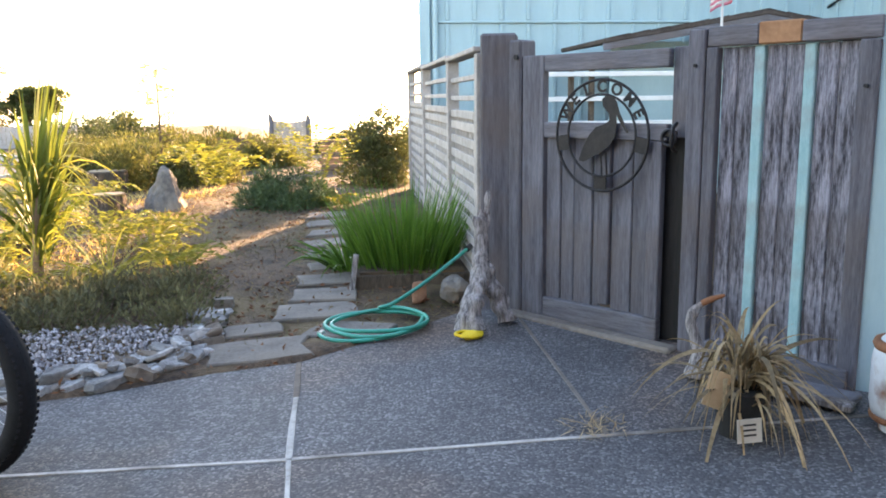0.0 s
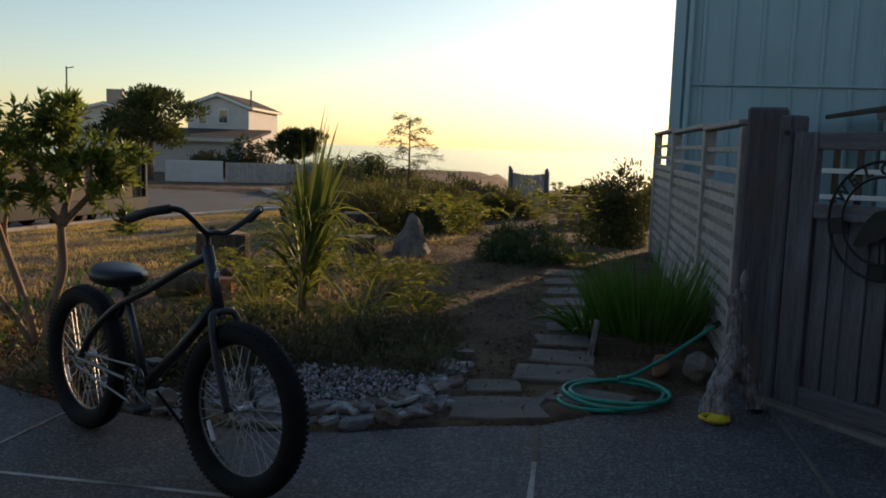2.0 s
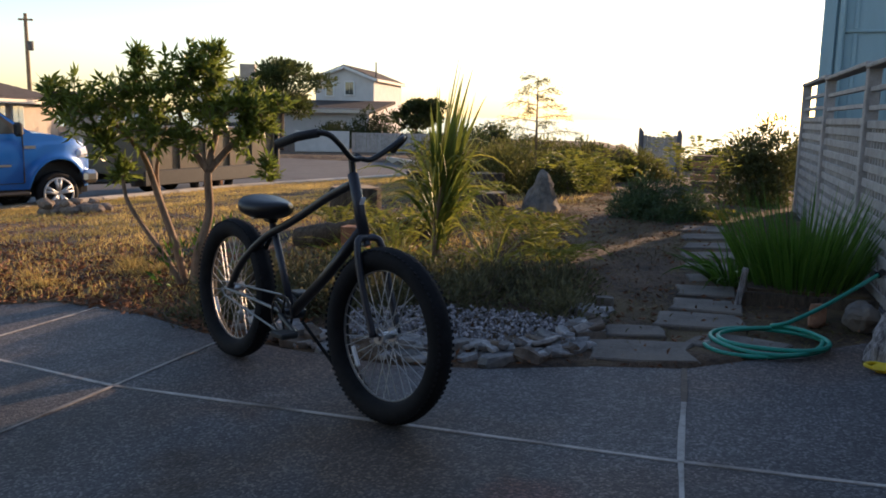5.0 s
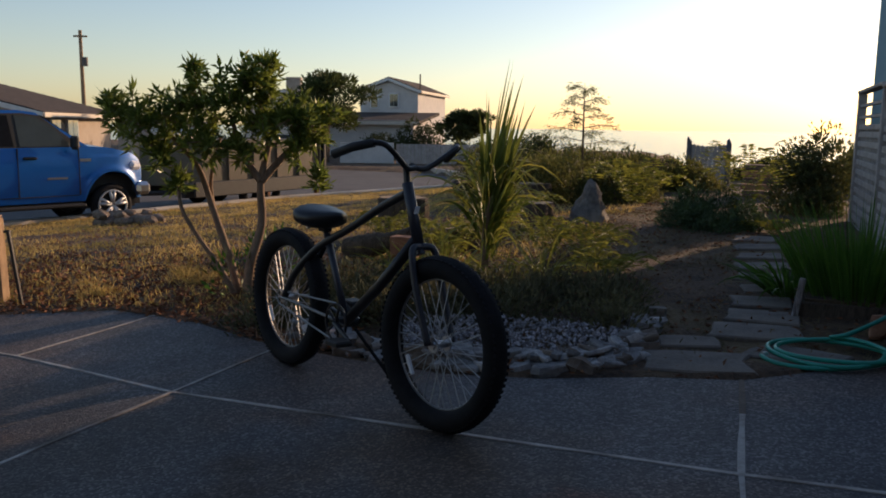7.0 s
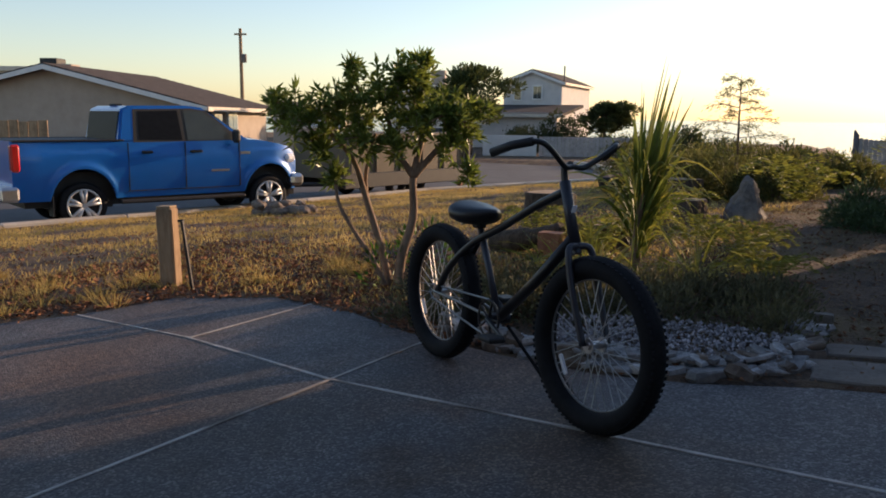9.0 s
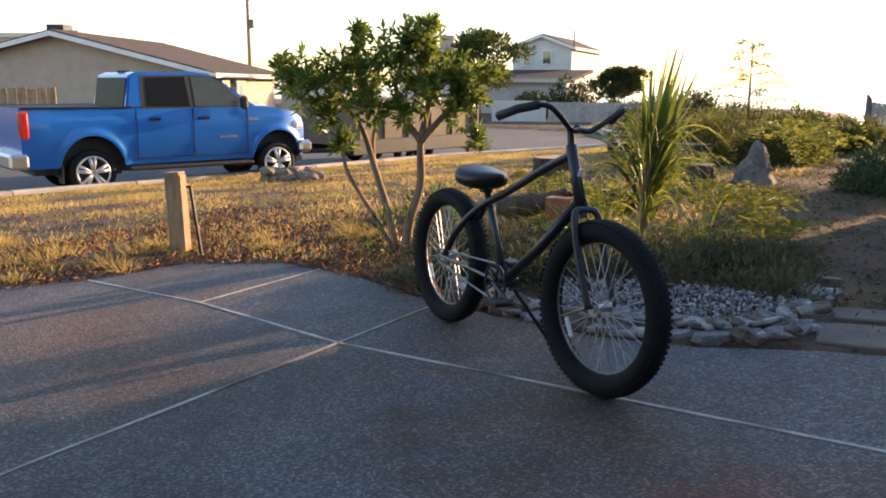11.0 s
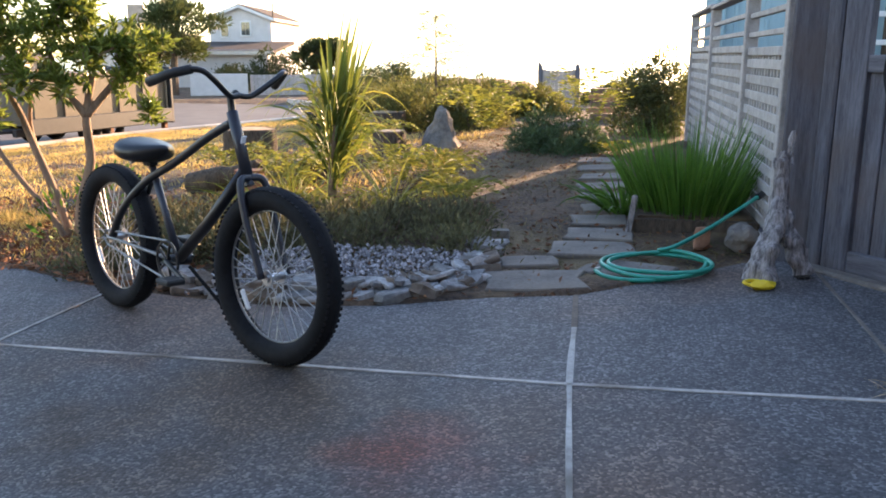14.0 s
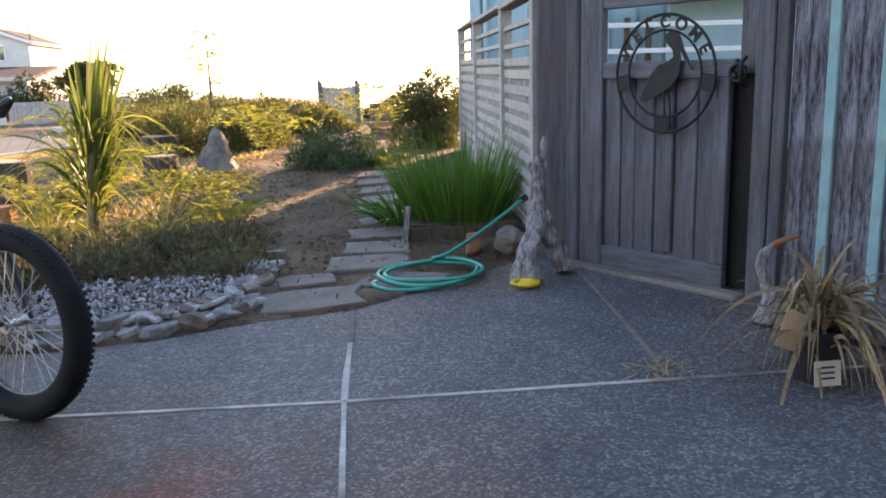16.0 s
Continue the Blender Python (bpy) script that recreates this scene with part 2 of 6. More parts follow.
M = {
    "concrete": aggregate("aggregate_concrete"),
    "joint": material("weathered_joint_strip", (0.28, 0.25, 0.22), (0.58, 0.55, 0.51), 7, 0.8, 0.3, stain=(0.09, 0.07, 0.05), stain_scale=2.5, stain_amount=0.85),
    "soil": material("dry_soil_and_litter", (0.028, 0.018, 0.013), (0.155, 0.095, 0.054), 2.6, 0.95, 1.0, fine=30, ends=(0.34, 0.66), stain=(0.16, 0.115, 0.055), stain_scale=1.3, stain_amount=0.7, distance=0.05),
    "asphalt": material("street_asphalt", (0.05, 0.05, 0.052), (0.10, 0.10, 0.10), 0.8, 0.85, 0.3, fine=120),
    "kerb": material("kerb_concrete", (0.40, 0.36, 0.30), (0.58, 0.52, 0.44), 3, 0.9, 0.3, stain=(0.2, 0.16, 0.11)),
    "water": material("sea_water", (0.02, 0.05, 0.07), (0.03, 0.06, 0.08), 0.3, 0.12, 0.6, fine=2.0, distance=0.2),
    "grey_wood": material("silvered_redwood", (0.050, 0.048, 0.057), (0.168, 0.163, 0.186), 5, 0.88, 0.55, fine=34, stretch=(6, 6, 0.55), vary=0.22, stain=(0.12, 0.09, 0.075), stain_scale=2.2, stain_amount=0.55, distance=0.006),
    "grey_wood_h": material("silvered_redwood_rail", (0.064, 0.061, 0.070), (0.19, 0.184, 0.205), 5, 0.88, 0.5, fine=34, stretch=(0.6, 0.6, 7), vary=0.2, stain=(0.12, 0.09, 0.075), stain_scale=2.2, distance=0.006),
    "old_board": material("peeling_board", (0.030, 0.027, 0.034), (0.30, 0.29, 0.335), 3, 0.85, 0.9, fine=17, stretch=(13, 13, 1.5), ends=(0.36, 0.64), vary=0.3, stain=(0.06, 0.045, 0.04), stain_scale=3, stain_amount=0.7, distance=0.006),
    "blue_strip": material("worn_blue_paint_strip", (0.20, 0.38, 0.40), (0.36, 0.55, 0.56), 7, 0.7, 0.4, fine=50, stretch=(4, 4, 0.8), stain=(0.22, 0.2, 0.19), stain_scale=6, stain_amount=0.6),
    # near-black: shade painted into the gate gap, and the dark planter tub
    "black_wood": material("gap_shade_and_tub_black", (0.008, 0.007, 0.006), (0.022, 0.018, 0.016), 6, 0.85, 0.4, fine=30, stretch=(6, 6, 0.6)),
    "cordy": material("olive_sword_leaf", (0.10, 0.15, 0.02), (0.24, 0.27, 0.05), 3, 0.45, 0.0, vary=0.4, through_light=0.4),
    "patch": material("fresh_wood_patch", (0.24, 0.11, 0.05), (0.42, 0.22, 0.11), 6, 0.8, 0.3, fine=40),
    "rust_board": material("reddish_weathered_board", (0.10, 0.06, 0.045), (0.24, 0.15, 0.11), 5, 0.88, 0.4, fine=30, stretch=(0.6, 6, 6), vary=0.2),
    "lattice": material("pale_weathered_lattice", (0.26, 0.235, 0.215), (0.45, 0.41, 0.385), 6, 0.85, 0.3, fine=40, vary=0.15),
    "siding": material("pale_blue_siding", (0.30, 0.43, 0.46), (0.36, 0.50, 0.53), 2, 0.65, 0.12, fine=30, stretch=(3, 3, 0.6), stain=(0.27, 0.37, 0.39), stain_scale=0.7),
    "white_trim": material("white_painted_trim", (0.60, 0.60, 0.58), (0.76, 0.75, 0.72), 4, 0.6, 0.1),
    "shingle": material("brown_roof_shingle", (0.045, 0.037, 0.033), (0.11, 0.09, 0.08), 3, 0.95, 0.5, fine=30, stain=(0.07, 0.055, 0.048), spec=0.15),
    "iron": material("black_wrought_iron", (0.012, 0.012, 0.014), (0.035, 0.033, 0.035), 12, 0.55, 0.2, metal=0.6),
    "drift": material("bleached_driftwood", (0.08, 0.07, 0.068), (0.46, 0.42, 0.41), 7, 0.9, 1.0, fine=34, ends=(0.36, 0.62), stretch=(7, 7, 0.8), stain=(0.14, 0.10, 0.08), stain_scale=5, stain_amount=0.7, distance=0.012),
    "hose": material("green_garden_hose", (0.01, 0.24, 0.17), (0.025, 0.34, 0.25), 6, 0.38, 0.05),
    "yellow": material("bright_yellow_plastic", (0.75, 0.50, 0.01), (0.85, 0.62, 0.02), 8, 0.45, 0.0),
    "slate": material("broken_slate", (0.12, 0.11, 0.105), (0.52, 0.51, 0.50), 5, 0.8, 0.6, fine=30, vary=0.75, stain=(0.22, 0.15, 0.10), stain_scale=3, stain_amount=0.5),
    "brown_slate": material("brown_broken_stone", (0.07, 0.05, 0.038), (0.24, 0.185, 0.14), 5, 0.85, 0.6, fine=30, vary=0.4),
    "flag": material("worn_flagstone", (0.105, 0.088, 0.074), (0.24, 0.207, 0.175), 4, 0.88, 0.5, fine=40, vary=0.15, stain=(0.16, 0.12, 0.08), stain_scale=2),
    "rock": material("rough_grey_rock", (0.085, 0.078, 0.07), (0.25, 0.225, 0.20), 4, 0.9, 1.0, fine=22, stain=(0.26, 0.19, 0.11), stain_scale=3, distance=0.03),
    "brown_rock": material("brown_field_stone", (0.08, 0.06, 0.045), (0.22, 0.17, 0.13), 6, 0.9, 0.8, fine=25, vary=0.35),
    "red_rock": material("reddish_rock", (0.22, 0.09, 0.05), (0.42, 0.22, 0.13), 5, 0.9, 0.8, fine=25),
    "gravel": material("white_gravel", (0.08, 0.07, 0.07), (0.72, 0.68, 0.70), 40, 0.8, 0.2, vary=0.7),
    "stump": material("old_stump_bark", (0.045, 0.032, 0.022), (0.15, 0.11, 0.075), 6, 0.95, 1.0, fine=24, stretch=(4, 4, 0.8), distance=0.03),
    "stump_top": material("pale_stump_top", (0.28, 0.19, 0.11), (0.46, 0.33, 0.20), 9, 0.9, 0.5),
    "trunk": material("smooth_tan_bark", (0.16, 0.10, 0.06), (0.34, 0.23, 0.15), 7, 0.85, 0.5, fine=30, stretch=(3, 3, 1)),
    "shrub_leaf": material("glossy_shrub_leaf", (0.05, 0.085, 0.014), (0.24, 0.28, 0.05), 5, 0.36, 0.0, vary=0.6, through_light=0.48),
    "dark_leaf": material("dark_evergreen_leaf", (0.03, 0.045, 0.012), (0.085, 0.10, 0.028), 2, 0.6, 0.0, vary=0.4, through_light=0.35),
    "olive_leaf": material("olive_hedge_leaf", (0.05, 0.065, 0.016), (0.17, 0.16, 0.042), 2, 0.6, 0.0, vary=0.45, through_light=0.5),
    "bush_leaf": material("dull_green_bush_leaf", (0.04, 0.055, 0.016), (0.15, 0.15, 0.05), 3, 0.6, 0.0, vary=0.5, through_light=0.35),
    "juniper": material("juniper_needles", (0.035, 0.07, 0.026), (0.11, 0.17, 0.055), 3, 0.65, 0.0, vary=0.35, through_light=0.2),
    "cover": material("grey_green_groundcover", (0.07, 0.068, 0.034), (0.215, 0.20, 0.092), 3, 0.75, 0.0, vary=0.4, through_light=0.25),
    "blade": material("lush_green_blades", (0.04, 0.11, 0.012), (0.125, 0.23, 0.03), 3, 0.5, 0.0, vary=0.35, through_light=0.4),
    "yellow_blade": material("yellow_green_blades", (0.15, 0.19, 0.025), (0.40, 0.36, 0.07), 3, 0.5, 0.0, vary=0.35, through_light=0.45),
    "fern": material("sunlit_fern", (0.12, 0.15, 0.02), (0.27, 0.26, 0.045), 3, 0.6, 0.0, vary=0.3, through_light=0.5),
    "dry_grass": material("dry_lawn_grass", (0.30, 0.21, 0.055), (0.70, 0.52, 0.18), 1.2, 0.8, 0.0, vary=0.4, through_light=0.5, stain=(0.12, 0.13, 0.035), stain_scale=0.8, stain_amount=0.8),
    "dull_straw": material("dull_lying_straw", (0.09, 0.068, 0.03), (0.34, 0.245, 0.11), 2.2, 0.85, 0.0, vary=0.5, through_light=0.3, stain=(0.06, 0.07, 0.022), stain_scale=1.4, stain_amount=0.8),
    "straw": material("dead_straw_leaves", (0.17, 0.115, 0.055), (0.48, 0.35, 0.20), 5, 0.8, 0.0, vary=0.6, through_light=0.3),
    "litter": material("brown_leaf_litter", (0.09, 0.035, 0.018), (0.32, 0.15, 0.07), 5, 0.9, 0.0, vary=0.5),
    "tyre": material("black_rubber", (0.006, 0.006, 0.007), (0.014, 0.014, 0.016), 20, 0.82, 0.3, fine=120, distance=0.003, spec=0.25),
    "bike_paint": material("satin_black_paint", (0.007, 0.007, 0.008), (0.013, 0.013, 0.015), 6, 0.42, 0.0, coat=0.1),
    "fork_paint": material("dark_grey_paint", (0.022, 0.023, 0.032), (0.035, 0.036, 0.046), 6, 0.45, 0.0, coat=0.1),
    "chrome": material("brushed_alloy", (0.55, 0.55, 0.56), (0.68, 0.68, 0.69), 20, 0.28, 0.0, metal=1.0),
    "spoke_steel": material("dull_spoke_steel", (0.20, 0.20, 0.20), (0.34, 0.34, 0.34), 20, 0.55, 0.0, metal=1.0),
    "alloy": material("pale_cast_alloy", (0.42, 0.42, 0.42), (0.58, 0.58, 0.57), 12, 0.42, 0.0, metal=0.35),
    "spoke_bright": material("bright_spoke_steel", (0.40, 0.40, 0.40), (0.58, 0.58, 0.57), 20, 0.45, 0.0, metal=0.6),
    "dry_twig": material("dry_brown_twig", (0.07, 0.05, 0.035), (0.20, 0.14, 0.10), 8, 0.9, 0.2, vary=0.4),
    "tinted_glass": material("smoked_glass", (0.008, 0.010, 0.013), (0.014, 0.016, 0.020), 10, 0.42, 0.0, spec=0.06),
    "vinyl": material("black_vinyl", (0.006, 0.006, 0.007), (0.011, 0.011, 0.012), 10, 0.40, 0.1, coat=0.05),
    "reflector": material("white_reflector", (0.75, 0.75, 0.78), (0.85, 0.85, 0.88), 10, 0.25, 0.0),
    "truck_paint": material("blue_metallic_paint", (0.001, 0.115, 0.43), (0.002, 0.135, 0.50), 2, 0.32, 0.0, metal=0.15, coat=0.7),
    "glass": material("dark_tinted_glass", (0.010, 0.012, 0.014), (0.014, 0.016, 0.018), 3, 0.12, 0.0, spec=0.12),
    "pale_glass": material("reflecting_window_glass", (0.05, 0.06, 0.06), (0.07, 0.08, 0.08), 3, 0.05, 0.0, coat=1.0),
    "black_plastic": material("matt_black_plastic", (0.012, 0.012, 0.012), (0.022, 0.022, 0.022), 9, 0.6, 0.1),
    "tail_red": material("red_tail_lens", (0.45, 0.012, 0.01), (0.55, 0.02, 0.015), 9, 0.15, 0.0, coat=1.0),
    "stucco": material("tan_stucco", (0.34, 0.28, 0.22), (0.44, 0.37, 0.30), 2, 0.9, 0.3, fine=40),
    "grey_stucco": material("pale_grey_painted_wall", (0.48, 0.46, 0.44), (0.60, 0.57, 0.54), 2, 0.9, 0.3, fine=20),
    "cream": material("cream_fascia", (0.55, 0.48, 0.38), (0.68, 0.60, 0.49), 3, 0.7, 0.1),
    "dumpster": material("olive_tan_steel", (0.075, 0.060, 0.036), (0.14, 0.112, 0.07), 2, 0.7, 0.2, stain=(0.12, 0.07, 0.04), stain_scale=2),
    "rust": material("rusty_enamel", (0.13, 0.05, 0.022), (0.30, 0.12, 0.05), 6, 0.8, 0.4, fine=30),
    "tank_white": material("chipped_white_enamel", (0.50, 0.52, 0.54), (0.62, 0.64, 0.66), 4, 0.5, 0.2, stain=(0.22, 0.085, 0.035), stain_scale=7, stain_amount=1.0),
    "paper": material("cream_paper_tag", (0.55, 0.50, 0.42), (0.66, 0.60, 0.51), 6, 0.85, 0.1),
    "card": material("brown_cardboard", (0.38, 0.25, 0.14), (0.48, 0.33, 0.19), 6, 0.85, 0.2),
    "faded_blue": material("faded_blue_cloth", (0.16, 0.14, 0.34), (0.22, 0.19, 0.42), 8, 0.8, 0.0, through_light=0.3),
    "pink": material("pink_foil", (0.70, 0.22, 0.30), (0.80, 0.32, 0.40), 6, 0.5, 0.0, through_light=0.4),
    "mulch_wood": material("raw_timber_post", (0.24, 0.15, 0.08), (0.42, 0.29, 0.17), 5, 0.88, 0.6, fine=30, stretch=(6, 6, 0.7), stain=(0.1, 0.06, 0.03), stain_scale=4),
}


# ---- mesh helpers ----
def link(name, bm, mat, smooth=False):
    me = bpy.data.meshes.new(name)
    bm.to_mesh(me)
    bm.free()
    me.materials.append(mat)
    if smooth:
        me.shade_smooth()
    return new(name, me)


def part(name, bm, mat, parent, label="", smooth=False):
    ob = link(name, bm, mat, smooth)
    ob.parent = parent
    return tagged(ob, label)


def thing(name, label, category, m=Matrix(), group="", kind=""):
    ob = new(name)
    ob.empty_display_size = 0.1
    ob.matrix_world = m
    return tagged(ob, label, category, group, kind)


def single(name, bm, mat, label, category, m=Matrix(), group="", kind="", smooth=False):
    ob = link(name, bm, mat, smooth)
    ob.matrix_world = m
    return tagged(ob, label, category, group, kind)


def raw(name, verts, faces, mat, parent=None, smooth=False):
    me = bpy.data.meshes.new(name)
    me.from_pydata(verts, [], faces)
    me.materials.append(mat)
    if smooth:
        me.shade_smooth()
    ob = new(name, me)
    ob.parent = parent
    return ob


def box(size, at=(0, 0, 0), turn=(0, 0, 0), bevel=0.0, bm=None):
    """A box of that size about its middle, with worn (bevelled) edges."""
    b = bmesh.new()
    bmesh.ops.create_cube(b, size=1.0)
    bmesh.ops.scale(b, vec=size, verts=b.verts)
    if bevel:
        bmesh.ops.bevel(b, geom=b.edges[:], offset=min(bevel, min(size) * 0.4), segments=1, affect="EDGES")
    b.transform(pose(*at, *turn))
    return merge(bm, b)


def merge(bm, b):
    if bm is None:
        return b
    me = bpy.data.meshes.new("tmp")
    b.to_mesh(me)
    b.free()
    bm.from_mesh(me)
    bpy.data.meshes.remove(me)
    return bm


def rod(p, q, r, r2=None, n=10, bm=None):
    """A rod from p to q."""
    p, q = Vector(p), Vector(q)
    b = bmesh.new()
    bmesh.ops.create_cone(b, cap_ends=True, segments=n, radius1=r, radius2=r if r2 is None else r2, depth=(q - p).length)
    b.transform(Matrix.Translation((p + q) / 2) @ (q - p).to_track_quat("Z", "Y").to_matrix().to_4x4())
    return merge(bm, b)


def tube(pts, radii, n=8, bm=None, closed=False):
    """A bent tube through pts; radii is one radius or one a point."""
    pts = [Vector(p) for p in pts]
    if not hasattr(radii, "__len__"):
        radii = [radii] * len(pts)
    b = bmesh.new()
    rings, side = [], None
    for i, p in enumerate(pts):
        a = pts[i - 1] if (i or closed) else p
        c = pts[(i + 1) % len(pts)] if (i < len(pts) - 1 or closed) else p
        d = (c - a).normalized()
        if side is None:
            side = d.cross(Vector((0, 0, 1)) if abs(d.z) < 0.9 else Vector((1, 0, 0))).normalized()
        side = (side - d * side.dot(d)).normalized()
        up = d.cross(side)
        rings.append([b.verts.new(p + float(radii[i]) * (math.cos(t) * side + math.sin(t) * up)) for t in (2 * math.pi * k / n for k in range(n))])
    m = len(rings)
    for i in range(m if closed else m - 1):
        for k in range(n):
            b.faces.new((rings[i][k], rings[i][(k + 1) % n], rings[(i + 1) % m][(k + 1) % n], rings[(i + 1) % m][k]))
    if not closed:
        b.faces.new(rings[0][::-1])
        b.faces.new(rings[-1])
    bmesh.ops.recalc_face_normals(b, faces=b.faces)
    return merge(bm, b)


def smooth_path(pts, n=6):
    """Catmull-Rom through pts."""
    pts = [Vector(p) for p in pts]
    e = [pts[0]] + pts + [pts[-1]]
    out = []
    for i in range(1, len(e) - 2):
        for k in range(n):
            t = k / n
            a, b, c, d = e[i - 1], e[i], e[i + 1], e[i + 2]
            out.append(0.5 * (2 * b + (c - a) * t + (2 * a - 5 * b + 4 * c - d) * t * t + (3 * b - a - 3 * c + d) * t ** 3))
    return out + [pts[-1]]


def prism(outline, depth, bevel=0.0, bm=None, m=None):
    """A flat outline in x, z pushed out along y about y = 0."""
    b = bmesh.new()
    f = b.faces.new([b.verts.new((x, -depth / 2, z)) for x, z in outline])
    ext = bmesh.ops.extrude_face_region(b, geom=[f])
    bmesh.ops.translate(b, vec=(0, depth, 0), verts=[v for v in ext["geom"] if isinstance(v, bmesh.types.BMVert)])
    bmesh.ops.recalc_face_normals(b, faces=b.faces)
    if bevel:
        ed = [e for e in b.edges if abs(e.verts[0].co.y - e.verts[1].co.y) < 1e-6]
        bmesh.ops.bevel(b, geom=ed, offset=bevel, segments=2, affect="EDGES")
    if m is not None:
        b.transform(m)
    return merge(bm, b)


def lump(size, seed=0, rough=0.25, sub=3, freq=1.6, bm=None, at=(0, 0, 0), flat=False):
    """An uneven stone-like body of about that size, sitting about its middle."""
    b = bmesh.new()
    bmesh.ops.create_icosphere(b, subdivisions=sub, radius=0.5)
    for v in b.verts:
        n1 = noise.noise(v.co * freq * 2 + Vector((seed * 7.3, seed * 1.9, 3.1)))
        n2 = noise.noise(v.co * freq * 6 + Vector((seed * 2.3, 5.0, seed)))
        v.co *= 1 + rough * n1 * 1.6 + rough * 0.4 * n2
        if flat:
            for a in range(3):
                lim = 0.33 + 0.1 * math.sin(seed * 3.7 + a)
                v.co[a] = max(-lim, min(lim, v.co[a]))
    bmesh.ops.scale(b, vec=size, verts=b.verts)
    bmesh.ops.translate(b, vec=at, verts=b.verts)
    return merge(bm, b)


def torus(major, minor, n=48, k=12, bm=None, m=Matrix(), arc=1.0):
    b = bmesh.new()
    rings = []
    for i in range(n):
        a = 2 * math.pi * i / n * arc
        rings.append([b.verts.new(((major + minor * math.cos(t)) * math.cos(a), minor * math.sin(t), (major + minor * math.cos(t)) * math.sin(a))) for t in (2 * math.pi * q / k for q in range(k))])
    for i in range(n if arc == 1.0 else n - 1):
        for q in range(k):
            b.faces.new((rings[i][q], rings[i][(q + 1) % k], rings[(i + 1) % n][(q + 1) % k], rings[(i + 1) % n][q]))
    bmesh.ops.recalc_face_normals(b, faces=b.faces)
    b.transform(m)
    return merge(bm, b)


def leaves(name, P, D, ln, wd, mat, parent, rng):
    """Many folded leaves: P their feet, D their ways, ln and wd their lengths and widths."""
    P, D = np.asarray(P, float), np.asarray(D, float)
    D = D / np.linalg.norm(D, axis=1, keepdims=True)
    n = len(P)
    s = np.cross(D, rng.normal(size=(n, 3)))
    s /= np.linalg.norm(s, axis=1, keepdims=True) + 1e-9
    u = np.cross(D, s)
    ln = (ln * rng.uniform(0.6, 1.25, n))[:, None]
    wd = (wd * rng.uniform(0.7, 1.2, n))[:, None]
    V = np.stack([P, P + D * ln * 0.5 + s * wd * 0.5 + u * wd * 0.22, P + D * ln - u * ln * 0.12, P + D * ln * 0.5 - s * wd * 0.5 + u * wd * 0.22], 1).reshape(-1, 3)
    F = np.arange(4 * n).reshape(-1, 4)
    return raw(name, V.tolist(), F.tolist(), mat, parent)


def blades(name, P, D, ln, wd, droop, mat, parent, rng, seg=4):
    """Long bending blades: they start along D and droop with their length."""
    P, D = np.asarray(P, float), np.asarray(D, float)
    D = D / np.linalg.norm(D, axis=1, keepdims=True)
    n = len(P)
    ln = np.asarray(ln, float) * np.ones(n)
    s = np.cross(D, [0, 0, 1.0]) + rng.normal(size=(n, 3)) * 0.35
    s /= np.linalg.norm(s, axis=1, keepdims=True) + 1e-9
    rows = []
    for k in range(seg + 1):
        u = k / seg
        c = P + D * (ln * u)[:, None]
        c[:, 2] -= droop * ln * u ** 2.2
        w = wd * (1 - u ** 1.7) * (0.6 + 0.8 * min(u * 3, 1)) / 1.4
        if k < seg:
            rows += [c - s * w / 2, c + s * w / 2]
        else:
            rows.append(c)
    V = np.stack(rows, 1)
    m = V.shape[1]
    base = np.arange(n)[:, None] * m
    F = []
    for k in range(seg - 1):
        F += (base + np.array([2 * k, 2 * k + 1, 2 * k + 3, 2 * k + 2])).tolist()
    F += (base + np.array([2 * seg - 2, 2 * seg - 1, 2 * seg])).tolist()
    return raw(name, V.reshape(-1, 3).tolist(), F, mat, parent, True)


def sphere_points(n, rng):
    v = rng.normal(size=(n, 3))
    return v / np.linalg.norm(v, axis=1, keepdims=True)


# ---- the lie of the land ----
SX, SY = 0.03667, 0.03494           # the paving's fall


def plane(x, y):
    return SX * x + SY * y


KERB = [(-17.0, -20.0), (-12.93, 8.1), (-12.18, 11.2), (-11.64, 14.5), (-11.07, 17.8), (-8.6, 24.4), (-9.4, 29.0), (-13.0, 33.0)]
ROAD = 9.5                          # its width


def kerb_x(y):
    return np.interp(y, [p[1] for p in KERB], [p[0] for p in KERB])


def land(x, y):
    """Height of the garden and all that lies beyond; works on arrays."""
    s = (x - kerb_x(y)) * 0.98
    h = np.minimum(np.minimum(plane(x, y), -0.55 + 0.078 * s), 0.28)
    h = np.where((s < 0) & (s > -ROAD) & (y < 33), -0.76, np.maximum(h, -0.56))
    h = np.where((y >= 33) & (x < -7), -0.56, h)
    far = np.clip((y - 26) / 30, 0, 1) * np.clip((x + 9) / 8, 0, 1)
    return h - 9.0 * far * far - 9.0 * np.clip((y - 70) / 10, 0, 1)


def ground_z(x, y):
    return float(land(np.float64(x), np.float64(y)))


# outline of the paving towards the garden, from the street side to the gate
EDGE = [(-9.2, 2.3), (-5.55, 3.1), (-5.02, 3.7), (-4.78, 4.31), (-4.09, 4.6), (-3.3, 4.45), (-2.69, 4.18), (-1.46, 3.9), (-0.52, 4.1), (-0.1, 4.17), (0.35, 4.48), (0.71, 4.76), (1.08, 4.86)]


def paved(x, y):
    inside = (y < np.interp(x, [p[0] for p in EDGE], [p[1] for p in EDGE])) & (x > -9.2) & (x < 4.5) & (y > -6)
    return inside


def axis(*spans):
    out = []
    for a, b, n in spans:
        out += list(np.linspace(a, b, n, endpoint=False))
    return np.array(out + [spans[-1][1]])


